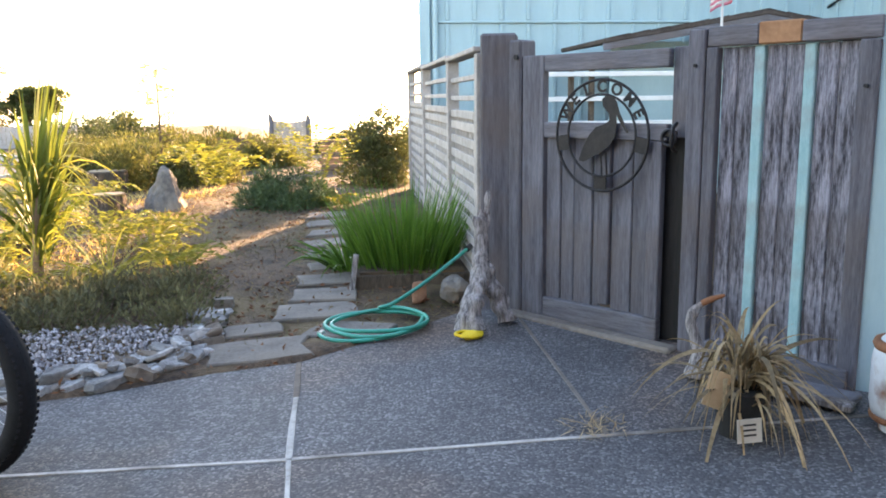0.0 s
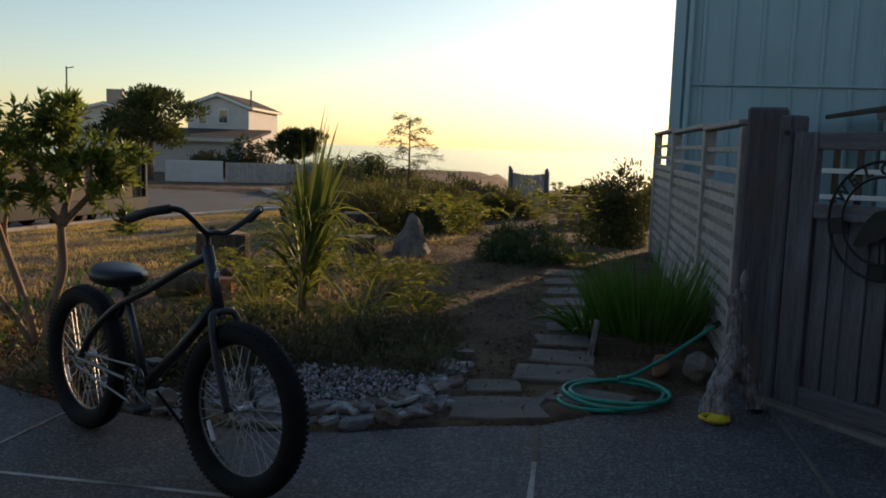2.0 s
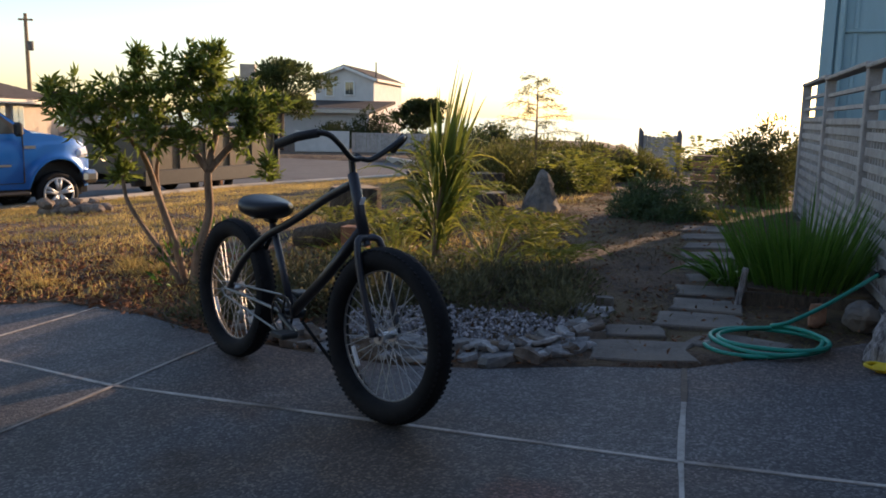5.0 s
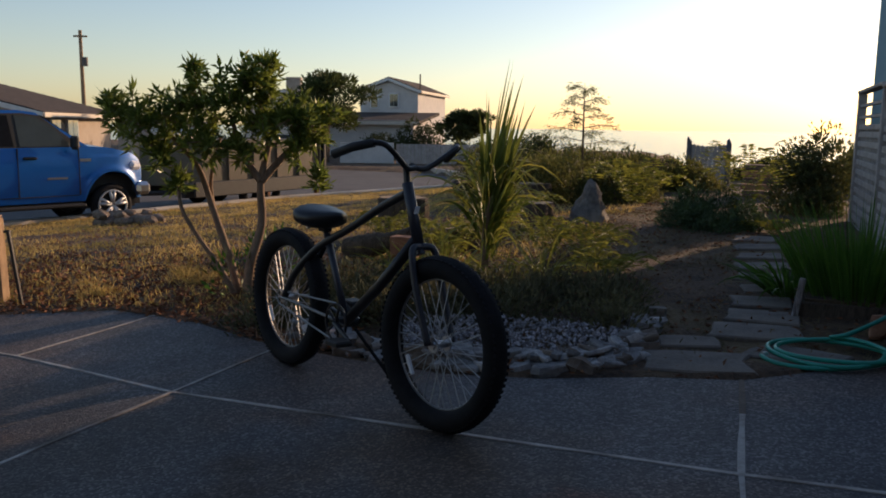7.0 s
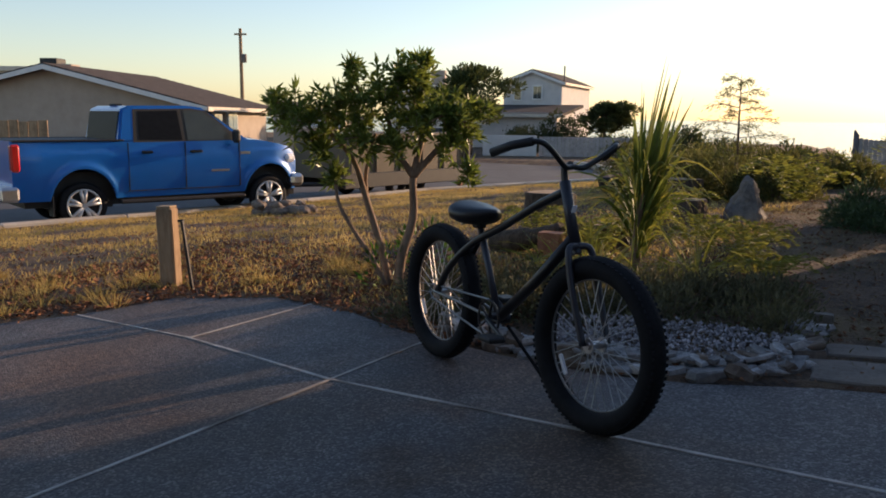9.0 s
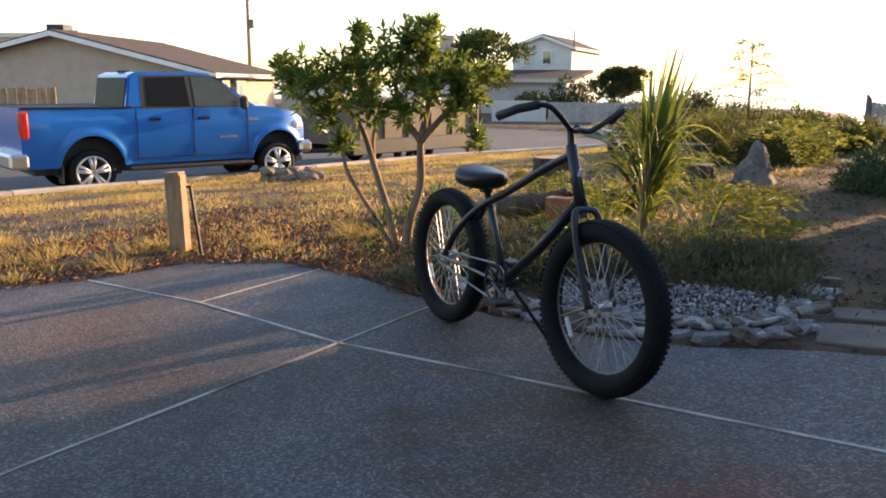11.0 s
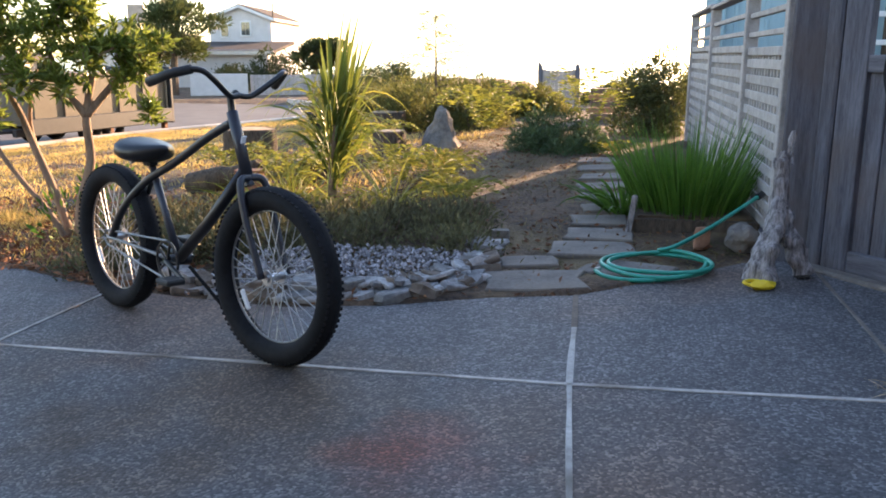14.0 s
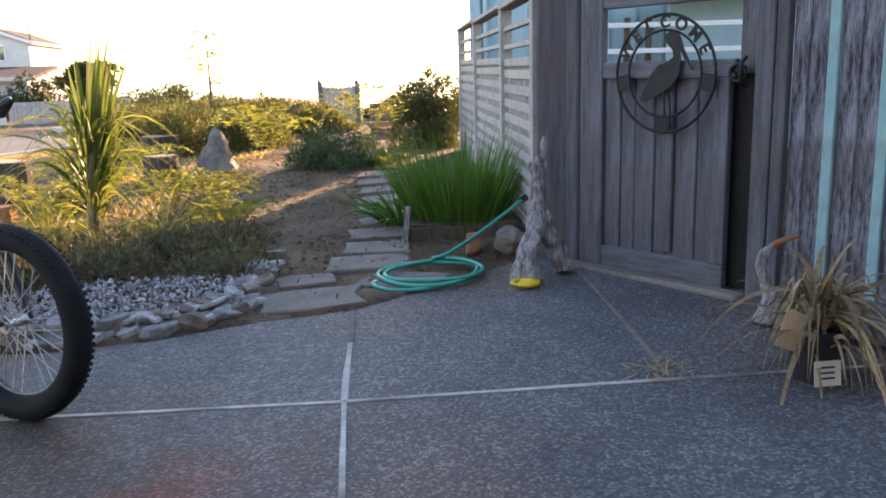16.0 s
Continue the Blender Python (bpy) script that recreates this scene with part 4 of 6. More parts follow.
    for sy, a in ((-1, 20), (1, 200)):
        t = radians(a)
        e = bb + Vector((0.16 * math.cos(t), sy * 0.075, -0.16 * math.sin(t)))
        c = part("crank", rod(bb + Vector((0, sy * 0.065, 0)), e, 0.011, n=8), M["bike_paint"], bike)
        part("pedal", box((0.10, 0.085, 0.024), e + Vector((0, sy * 0.055, 0)), bevel=0.006), M["black_plastic"], c)
    part("kickstand", tube([(0.56, 0.04, 0.28), (0.66, 0.10, 0.15), (0.75, 0.16, 0.028)], [0.008, 0.008, 0.010], 8), M["tyre"], bike)
    # saddle
    sp = Vector((0.335, 0, 0.725))
    part("seatpost", rod(seat_t - Vector((-0.02, 0, 0.05)), sp, 0.0135, n=10), M["bike_paint"], bike)
    b = bmesh.new()
    bmesh.ops.create_uvsphere(b, u_segments=24, v_segments=14, radius=0.5)
    for v in b.verts:
        f = v.co.x + 0.5
        wid = 0.25 * (1 - f) ** 0.7 + 0.065
        v.co = Vector((v.co.x * 0.30, v.co.y * 2 * wid * 0.55, math.copysign(abs(2 * v.co.z) ** 0.75, v.co.z) * 0.052 * (1.2 - 0.5 * f) + 0.10 * (0.5 - f) ** 2))
    b.transform(pose(sp.x - 0.005, 0, sp.z + 0.045, 0, 2, 0))
    sad = part("saddle", b, M["vinyl"], bike, "padded black vinyl saddle", True)
    for sy in (-1, 1):
        part("spring", rod((sp.x - 0.07, sy * 0.045, sp.z - 0.005), (sp.x - 0.09, sy * 0.05, sp.z + 0.04), 0.014, n=10), M["chrome"], sad)
    part("clamp", box((0.06, 0.05, 0.035), sp, bevel=0.008), M["black_plastic"], sad)
    # bars
    s = Vector((0.97, 0, 1.02))
    stem = part("stem", tube([head_t, s, s + Vector((0.04, 0, 0.012))], [0.015, 0.015, 0.019], 10), M["bike_paint"], bike)
    c = s + Vector((0.06, 0, 0.008))
    for sy in (-1, 1):
        pts = [c, c + Vector((0.01, sy * 0.05, 0.0)), c + Vector((0.035, sy * 0.13, 0.055)), c + Vector((0.03, sy * 0.185, 0.09)), c + Vector((-0.04, sy * 0.235, 0.084)), c + Vector((-0.16, sy * 0.285, 0.042))]
        pp = smooth_path(pts, 7)
        bar = part("handlebar", tube(pp, 0.0115, 10), M["bike_paint"], bike, "", True)
        part("grip", tube([pp[-12], pp[-6], pp[-1]], [0.0175, 0.018, 0.019], 12), M["black_plastic"], bar, "black rubber grip", True)
    part("head_badge", box((0.004, 0.02, 0.045), head_b.lerp(head_t, 0.5) + Vector((0.024, 0, 0.008)), (0, 20, 0)), M["reflector"], bike)
    return bike


bicycle()


# ---- pickup truck ----
def pickup():
    rear, front = Vector((-13.46, 9.68, -0.69)), Vector((-12.22, 13.16, -0.69))
    d = (front - rear).normalized()
    t = thing("pickup_truck", "glossy blue four-door pickup truck parked at the kerb", "truck", Matrix.Translation(rear) @ pose(0, 0, 0, 0, 0, math.degrees(math.atan2(d.y, d.x))))
    W, WB, RT = 1.94, 3.52, 0.405

    def low_edge(x):
        z = 0.50
        for cx in (0, WB):
            d = abs(x - cx)
            if d < 0.54:
                z = max(z, RT + 0.02 + math.sqrt(0.54 ** 2 - d * d))
        return z

    def top_edge(x):
        return float(np.interp(x, [-1.10, 0.78, 3.2, 3.45, 3.95, 4.13, 4.18], [1.38, 1.36, 1.375, 1.355, 1.26, 1.14, 1.00]))

    def half_width(x, z):
        h = W / 2 * (1 - 0.05 * ((z - 0.98) / 0.42) ** 2 - (0.012 if z > 1.22 else 0.0))
        for cx in (0, WB):
            d = math.hypot(x - cx, z - RT - 0.02)
            h += 0.035 * math.exp(-((d - 0.56) / 0.07) ** 2)
        return h * (1 - 0.17 * max(0.0, (x - 3.55) / 0.63) ** 2 - 0.03 * max(0.0, (-0.6 - x) / 0.5) ** 2)

    # body sides, nose and bed as one shell
    xs = sorted(set(np.linspace(-1.10, 4.18, 86).round(4).tolist() + [-0.54, -0.53, 0.53, 0.54, WB - 0.54, WB - 0.53, WB + 0.53, WB + 0.54]))
    b = bmesh.new()
    cols = {}
    for sy in (-1, 1):
        for x in xs:
            z0, z1 = low_edge(x), top_edge(x)
            cols[sy, x] = [b.verts.new((x, sy * half_width(x, z), z)) for z in (z0 + (z1 - z0) * k / 14 for k in range(15))]
        for p, q in zip(xs, xs[1:]):
            for k in range(14):
                b.faces.new((cols[sy, p][k], cols[sy, q][k], cols[sy, q][k + 1], cols[sy, p][k + 1]))
    ridge = {x: b.verts.new((x, 0, top_edge(x) + (0.05 if 3.0 < x < 4.1 else 0.0))) for x in xs}
    for p, q in zip(xs, xs[1:]):
        for sy in (-1, 1):
            b.faces.new((cols[sy, p][-1], cols[sy, q][-1], ridge[q], ridge[p]))
    for x in (xs[0], xs[-1]):
        b.faces.new(cols[-1, x] + [ridge[x]] + cols[1, x][::-1])
    bmesh.ops.recalc_face_normals(b, faces=b.faces)
    part("body", b, M["truck_paint"], t, "", True).data.set_sharp_from_angle(angle=radians(38))
    part("bed_floor", box((1.66, 1.55, 0.02), (-0.22, 0, 1.383)), M["black_plastic"], t)
    for sy in (-1, 1):
        part("bed_rail", box((1.80, 0.09, 0.03), (-0.17, sy * (W / 2 - 0.06), 1.385), bevel=0.01), M["black_plastic"], t)
    # cab
    cab = [(0.62, 1.34), (0.74, 1.86), (0.90, 1.915), (2.05, 1.93), (2.35, 1.90), (3.30, 1.34)]
    b = prism(cab, W - 0.10, 0.04)
    for v in b.verts:
        f = max(0, (v.co.z - 1.34) / 0.59)
        v.co.y *= 1 - 0.11 * f
    c = part("cab", b, M["truck_paint"], t, "", True)
    c.data.set_sharp_from_angle(angle=radians(35))

    def pane(name, pts, mat, out=0.012, sy=-1):
        b = bmesh.new()
        vs = []
        for x, z in pts:
            f = (z - 1.34) / 0.59
            vs.append(b.verts.new((x, sy * ((W - 0.10) / 2 * (1 - 0.11 * f) + out), z)))
        f = b.faces.new(vs)
        ext = bmesh.ops.extrude_face_region(b, geom=[f])
        bmesh.ops.translate(b, vec=(0, -sy * 0.01, 0), verts=[v for v in ext["geom"] if isinstance(v, bmesh.types.BMVert)])
        bmesh.ops.recalc_face_normals(b, faces=b.faces)
        return part(name, b, M[mat], c)

    for sy in (-1, 1):
        pane("window_trim", [(0.93, 1.35), (0.97, 1.86), (2.12, 1.885), (2.42, 1.85), (3.10, 1.37)], "black_plastic", 0.004, sy)
        pane("rear_door_window", [(1.06, 1.39), (1.08, 1.83), (1.86, 1.85), (1.92, 1.38)], "tinted_glass", 0.010, sy)
        pane("front_door_window", [(2.02, 1.38), (1.98, 1.85), (2.34, 1.83), (2.62, 1.66), (2.94, 1.38)], "pale_glass", 0.010, sy)
        for x in (0.80, 1.95, 3.02):
            part("door_gap", box((0.012, 0.03, 0.74), (x, sy * (W / 2 - 0.010), 0.98)), M["black_plastic"], t)
        part("sill_gap", box((2.25, 0.012, 0.012), (1.9, sy * (W / 2 - 0.035), 0.60)), M["black_plastic"], t)
        for x in (1.18, 2.15):
            h = part("door_handle", box((0.24, 0.05, 0.045), (x, sy * (W / 2 + 0.02), 1.20), bevel=0.02), M["black_plastic"], t)
        m = part("mirror", box((0.11, 0.20, 0.22), (2.90, sy * (W / 2 + 0.12), 1.44), bevel=0.04), M["black_plastic"], t, "black wing mirror")
        part("running_board", box((2.5, 0.16, 0.06), (1.85, sy * (W / 2 - 0.02), 0.44), bevel=0.02), M["black_plastic"], t)
        part("tail_light", box((0.14, 0.16, 0.40), (-1.04, sy * (W / 2 - 0.07), 1.14), bevel=0.03), M["tail_red"], t, "red tail light")
        hl = part("headlight", box((0.26, 0.22, 0.15), (4.13, sy * (W / 2 - 0.13), 1.05), (0, 0, sy * -18), bevel=0.05), M["reflector"], t, "clear headlight")
        part("fender_badge", box((0.20, 0.006, 0.045), (3.14, sy * (W / 2 + 0.003), 1.16)), M["chrome"], t)
        part("door_badge", box((0.36, 0.006, 0.03), (2.62, sy * (W / 2 + 0.003), 0.88)), M["chrome"], t)
    part("rear_window", prism([(0.0, 0.05), (0.0, 0.50), (0.012, 0.50), (0.012, 0.05)], 1.56, m=pose(0.605, 0, 1.34, 0, 12.5, 0)), M["tinted_glass"], c)
    part("windscreen", box((0.012, 1.5, 0.92), (2.87, 0, 1.62), (0, -59, 0)), M["glass"], c)
    part("roof_marker", box((0.16, 0.3, 0.03), (0.98, 0, 1.93), bevel=0.01), M["black_plastic"], c)
    part("rear_bumper", box((0.30, 1.98, 0.22), (-1.16, 0, 0.62), bevel=0.04), M["chrome"], t, "chrome rear bumper")
    part("front_bumper", box((0.28, 1.92, 0.22), (4.30, 0, 0.66), bevel=0.06), M["chrome"], t, "chrome front bumper")
    part("grille", box((0.06, 1.2, 0.34), (4.31, 0, 0.97), bevel=0.03), M["chrome"], t)
    for cx in (0, WB):
        part("wheel_well", box((1.06, 1.5, 0.62), (cx, 0, 0.66)), M["black_plastic"], t)
    part("underbody", box((5.2, 1.5, 0.22), (1.7, 0, 0.50)), M["black_plastic"], t)
    for cx in (0, WB):
        for sy in (-1, 1):
            b = torus(0.335, 0.070, 48, 14)
            w = part("wheel", b, M["tyre"], t, "black tyre on a five-spoke alloy rim", True)
            w.matrix_local = pose(cx, sy * (W / 2 - 0.13), RT)
            yo = sy * 0.075
            part("rim", torus(0.272, 0.020, 40, 8, m=pose(0, yo, 0)), M["alloy"], w, "", True)
            part("brake_disc", rod((0, yo - sy * 0.07, 0), (0, yo - sy * 0.06, 0), 0.26, n=32), M["black_plastic"], w)
            part("hub_cap", rod((0, yo - sy * 0.03, 0), (0, yo + sy * 0.012, 0), 0.055, n=16), M["alloy"], w)
            for k in range(5):
                a = 360 * k / 5 + 18
                for off in (-9, 9):
                    t2 = radians(a + off)
                    part("rim_spoke", tube([(0.045 * math.cos(t2), yo, 0.045 * math.sin(t2)), (0.268 * math.cos(radians(a + off * 1.1)), yo - sy * 0.012, 0.268 * math.sin(radians(a + off * 1.1)))], [0.026, 0.034], 8), M["alloy"], w, "", True)
    for o in t.children_recursive:
        if not o.name.startswith("wheel") and not o.parent.name.startswith("wheel"):
            for v in o.data.vertices:
                v.co.z = RT + (v.co.z - RT) * 1.13 if v.co.z > RT else v.co.z
                v.co.x -= 0.0 if "well" in o.name else 0.14 * max(0.0, min(1.0, (v.co.x - 0.6) / 1.0)) if o.name.split(".")[0] not in ("body",) else 0.0
    for sy in (-1, 1):
        part("mud_flap", box((0.02, 0.26, 0.34), (-0.50, sy * (W / 2 - 0.15), 0.42)), M["black_plastic"], t)
    return t


pickup()


# ---- skip trailer behind the truck ----
def trailer():
    a = Vector((float(kerb_x(19.6)) - 1.25, 19.6, -0.69))
    d = thing("dump_trailer", "olive-tan steel dump trailer with a dark frame at the kerb", "trailer", Matrix.Translation(a) @ pose(0, 0, 0, 0, 0, -100))
    tub = [(0.1, 0.62), (0.35, 0.50), (3.9, 0.50), (4.1, 0.62), (4.1, 1.52), (0.1, 1.52)]
    part("tub", prism(tub, 1.9, 0.02), M["dumpster"], d)
    for x in (0.1, 0.9, 1.7, 2.5, 3.3, 4.1):
        part("rib", box((0.07, 2.0, 1.0), (x, 0, 1.03), bevel=0.01), M["dumpster"], d)
    part("rim", box((4.15, 2.02, 0.08), (2.1, 0, 1.54), bevel=0.015), M["dumpster"], d)
    part("tailboard", box((0.10, 2.1, 1.35), (-0.04, 0, 1.0), bevel=0.02), M["black_plastic"], d)
    for sy in (-1, 1):
        part("frame_beam", box((4.6, 0.12, 0.16), (2.2, sy * 0.8, 0.42), bevel=0.01), M["black_plastic"], d)
        part("side_skirt", box((4.4, 0.06, 0.34), (2.2, sy * 1.04, 0.52), bevel=0.02), M["black_plastic"], d)
        for x in (1.85, 2.55):
            part("wheel", torus(0.22, 0.10, 32, 10, m=pose(x, sy * 0.86, 0.32)), M["tyre"], d, "", True)
        part("support_leg", box((0.12, 0.12, 0.42), (0.08, sy * 0.85, 0.22), bevel=0.01), M["rust"], d)
    part("drawbar", tube([(4.3, -0.7, 0.45), (5.6, 0, 0.45), (4.3, 0.7, 0.45)], 0.05), M["black_plastic"], d)
    return d


trailer()


# ---- shrubs, trees, grasses ----
def shrub_tree():
    """A multi-stemmed shrub with whorls of narrow glossy leaves."""
    rng = np.random.default_rng(3)
    bx, by = -3.50, 5.24
    base = Vector((bx, by, ground_z(bx, by)))
    t = thing("shrub_tree", "multi-stemmed shrub tree with narrow glossy green leaves", "tree", Matrix.Translation(base))
    rv = Vector((0.86, 0.50, 0))        # across, as one stands at the paving
    fv = Vector((-0.50, 0.86, 0))

    def at(a, f, z):
        return rv * a + fv * f + Vector((0, 0, z))

    stems = [
        ([at(0.03, 0, -0.02), at(0.06, 0, 0.22), at(0.14, 0.02, 0.50), at(0.14, 0.0, 0.80), at(0.20, 0.05, 1.05)], 0.034),
        ([at(-0.03, 0.03, -0.02), at(-0.09, 0.05, 0.25), at(-0.20, 0.08, 0.6), at(-0.30, 0.1, 0.9), at(-0.48, 0.1, 1.12)], 0.026),
        ([at(-0.05, -0.04, -0.02), at(-0.15, -0.05, 0.2), at(-0.28, -0.05, 0.4), at(-0.40, -0.04, 0.62), at(-0.42, 0, 0.85)], 0.018),
        ([at(-0.02, 0.06, -0.02), at(-0.13, 0.12, 0.35), at(-0.22, 0.15, 0.75), at(-0.15, 0.2, 1.1)], 0.018),
        ([at(0.14, 0.0, 0.80), at(0.02, 0.0, 1.0), at(-0.05, -0.05, 1.25)], 0.022),
        ([at(0.14, 0.0, 0.80), at(0.30, 0.03, 0.98), at(0.42, 0.05, 1.10), at(0.50, 0.02, 1.2)], 0.022),
    ]
    for pts, r in stems:
        sp = smooth_path(pts, 5)
        part("stem", tube(sp, list(np.linspace(r * 1.25, r * 0.6, len(sp))), 9), M["trunk"], t, "", True)
    tips = []
    heads = [(-0.72, 0.0, 1.22, 0.19), (-0.50, 0.06, 1.24, 0.21), (-0.55, 0.0, 1.02, 0.15), (-0.42, 0.0, 0.80, 0.10), (-0.24, 0.05, 1.32, 0.23), (-0.02, 0.0, 1.42, 0.24), (0.10, 0.12, 1.50, 0.19), (0.16, 0.0, 1.22, 0.20), (-0.22, -0.1, 1.08, 0.16), (0.02, -0.1, 1.02, 0.11), (0.36, 0.0, 1.24, 0.20), (0.50, 0.03, 1.16, 0.14), (0.42, -0.05, 1.02, 0.10), (0.54, 0, 0.84, 0.08), (-0.84, 0, 1.32, 0.10), (0.20, 0, 1.60, 0.10), (-0.30, 0, 1.56, 0.08), (0.62, 0, 1.28, 0.07)]
    b = None
    for a, f, z, r in heads:
        c = at(a, f, z)
        k = int(1000 * r * r) + 8
        for q in sphere_points(k, rng):
            q = Vector(q)
            p = c + q * r * rng.uniform(0.3, 1.18)
            tips.append((p, (q + Vector((0, 0, 0.9))).normalized()))
            if rng.random() < 0.22:
                b = tube([c.lerp(p, 0.1), p], [0.005, 0.003], 4, b)
    tagged(part("twig", b, M["trunk"], t), kind="stuff")
    P, D = [], []
    for p, d in tips:
        for _ in range(int(rng.integers(7, 12))):
            w = Vector(sphere_points(1, rng)[0])
            P.append(p - d * rng.uniform(0, 0.05))
            D.append(d * 0.75 + w * 0.9)
    leaves("crown", P, D, 0.092, 0.023, M["shrub_leaf"], t, rng)
    # a few suckers at the foot
    P, D = [], []
    for _ in range(170):
        q = sphere_points(1, rng)[0]
        c = at(0.22, 0.35, 0.22) if rng.random() < 0.7 else at(-0.05, -0.05, 0.10)
        P.append(c + Vector(q) * 0.18)
        D.append(Vector(q) + Vector((0, 0, 0.8)))
    tagged(leaves("sucker_growth", P, D, 0.08, 0.026, M["blade"], t, rng), kind="stuff")


shrub_tree()


def bush(name, label, at, size, n, mat, seed, ln=0.05, wd=0.025, lift=0.6, clumps=26, gaps=0.25, sticks=12):
    """A bush of leaf clumps with an uneven outline, on short limbs."""
    rng = np.random.default_rng(seed)
    x, y = at
    z = ground_z(x, y)
    t = thing(name, label, "bush", Matrix.Translation((x, y, z - 0.02)))
    sx, sy, sz = size
    cs = []
    for _ in range(clumps):
        q = sphere_points(1, rng)[0]
        q[2] = abs(q[2]) * 0.95 + 0.02
        cs.append((np.array([q[0] * sx / 2, q[1] * sy / 2, q[2] * sz]) * rng.uniform(0.45, 0.92), rng.uniform(0.16, 0.32) * min(sx, sy, sz * 1.4)))
    b = None
    for c, r in cs[:sticks]:
        b = tube([(c[0] * 0.1, c[1] * 0.1, -0.03), (c[0] * 0.5, c[1] * 0.5, c[2] * 0.6), tuple(c)], [0.014, 0.010, 0.004], 5, b)
    part("limbs", b, M["stump"], t)
    k = n // clumps
    P, D = [], []
    for c, r in cs:
        q = sphere_points(k, rng)
        P.append(c + q * r * (rng.uniform(0.3, 1.0, (k, 1)) ** 0.6) * rng.uniform(0.75, 1.25, (k, 1)))
        D.append(q + np.array([0, 0, lift]) + rng.normal(size=(k, 3)) * 0.5)
    P, D = np.concatenate(P), np.concatenate(D)
    P[:, 2] = np.maximum(P[:, 2], 0.01)
    leaves("crown", P, D, ln, wd, M[mat], t, rng)
    return t


def fern(at, r, n, seed, mat="fern", height=0.35, group="ferns"):
    """Arching fronds, each with paired leaflets."""
    rng = np.random.default_rng(seed)
    x, y = at
    t = thing("fern", "sunlit yellow-green fern with arching fronds", "fern", Matrix.Translation((x, y, ground_z(x, y))), group)
    for i in range(n):
        a = 2 * math.pi * (i + rng.uniform(-0.3, 0.3)) / n
        d = Vector((math.cos(a), math.sin(a), 0))
        L, h = r * rng.uniform(0.7, 1.1), height * rng.uniform(0.8, 1.3)
        P, D = [], []
        for k in range(3, 25):
            u = k / 25
            p = d * L * u + Vector((0, 0, h * (math.sin(u * 2.4))))
            for s in (-1, 1):
                P.append(p)
                D.append(Vector((-d.y * s, d.x * s, 0.15)) + d * 0.5)
        tagged(leaves("frond", P, D, 0.16 * r, 0.035 * r, M[mat], t, rng), kind="stuff")


def cordyline():
    rng = np.random.default_rng(21)
    x, y = -1.96, 6.05
    t = thing("cordyline", "spiky upright cordyline with sword leaves", "plant", Matrix.Translation((x, y, ground_z(x, y))))
    part("trunk", tube(smooth_path([(0, 0, -0.05), (0.01, 0.0, 0.25), (0.03, 0, 0.5), (0.05, 0, 0.72)]), [0.034] * 7 + [0.03] * 12, 10), M["trunk"], t, "", True)
    n = 62
    a = rng.uniform(0, 2 * np.pi, n)
    tilt = rng.uniform(0.0, 1.0, n) ** 1.6 * 0.42
    D = np.stack([np.cos(a) * tilt + 0.17, np.sin(a) * tilt + 0.06, np.ones(n)], 1)
    P = np.stack([0.04 + np.cos(a) * 0.03, np.sin(a) * 0.03, rng.uniform(0.15, 0.75, n)], 1)
    blades("sword_leaf_rosette", P, D, rng.uniform(0.50, 0.80, n) * (1.42 - 1.5 * tilt), 0.046, 0.05 + 0.5 * tilt, M["cordy"], t, rng, 5)
    n = 34
    a = rng.uniform(0, 2 * np.pi, n)
    tilt = rng.uniform(0.25, 1.0, n)
    blades("side_leaves", np.stack([np.cos(a) * 0.04, np.sin(a) * 0.04, rng.uniform(0.22, 0.62, n)], 1), np.stack([np.cos(a) * tilt, np.sin(a) * tilt, np.ones(n)], 1), rng.uniform(0.55, 1.0, n), 0.036, 0.12 + 0.4 * tilt, M["cordy"], t, rng, 6)
    n = 120
    a = rng.uniform(0, 2 * np.pi, n)
    D = np.stack([np.cos(a), np.sin(a), rng.uniform(0.2, 1.6, n)], 1)
    P = np.stack([np.cos(a) * 0.04, np.sin(a) * 0.04, rng.uniform(0.2, 0.85, n)], 1)
    blades("leaf_skirt", P, D, rng.uniform(0.45, 0.85, n), 0.022, 0.75, M["yellow_blade"], t, rng, 6)


cordyline()


def blade_clump(name, label, at, n, length, spread, droop, mat, seed, width=0.014, foot=0.12, z=None, seg=5, group="", tufts=3):
    rng = np.random.default_rng(seed)
    x, y = at
    t = thing(name, label, "plant", Matrix.Translation((x, y, ground_z(x, y) if z is None else z)), group)
    a = rng.uniform(0, 2 * np.pi, n)
    r = rng.uniform(0, 1, n) ** 0.5
    D = np.stack([np.cos(a) * r * spread, np.sin(a) * r * spread, np.ones(n)], 1)
    P = np.stack([np.cos(a) * r * foot, np.sin(a) * r * foot, np.zeros(n)], 1)
    ln, dr = length * rng.uniform(0.55, 1.1, n), droop * rng.uniform(0.3, 1.5, n)
    for k in range(tufts):
        q = slice(k * n // tufts, (k + 1) * n // tufts)
        blades("tuft", P[q], D[q], ln[q], width, dr[q], M[mat], t, rng, seg)
    return t


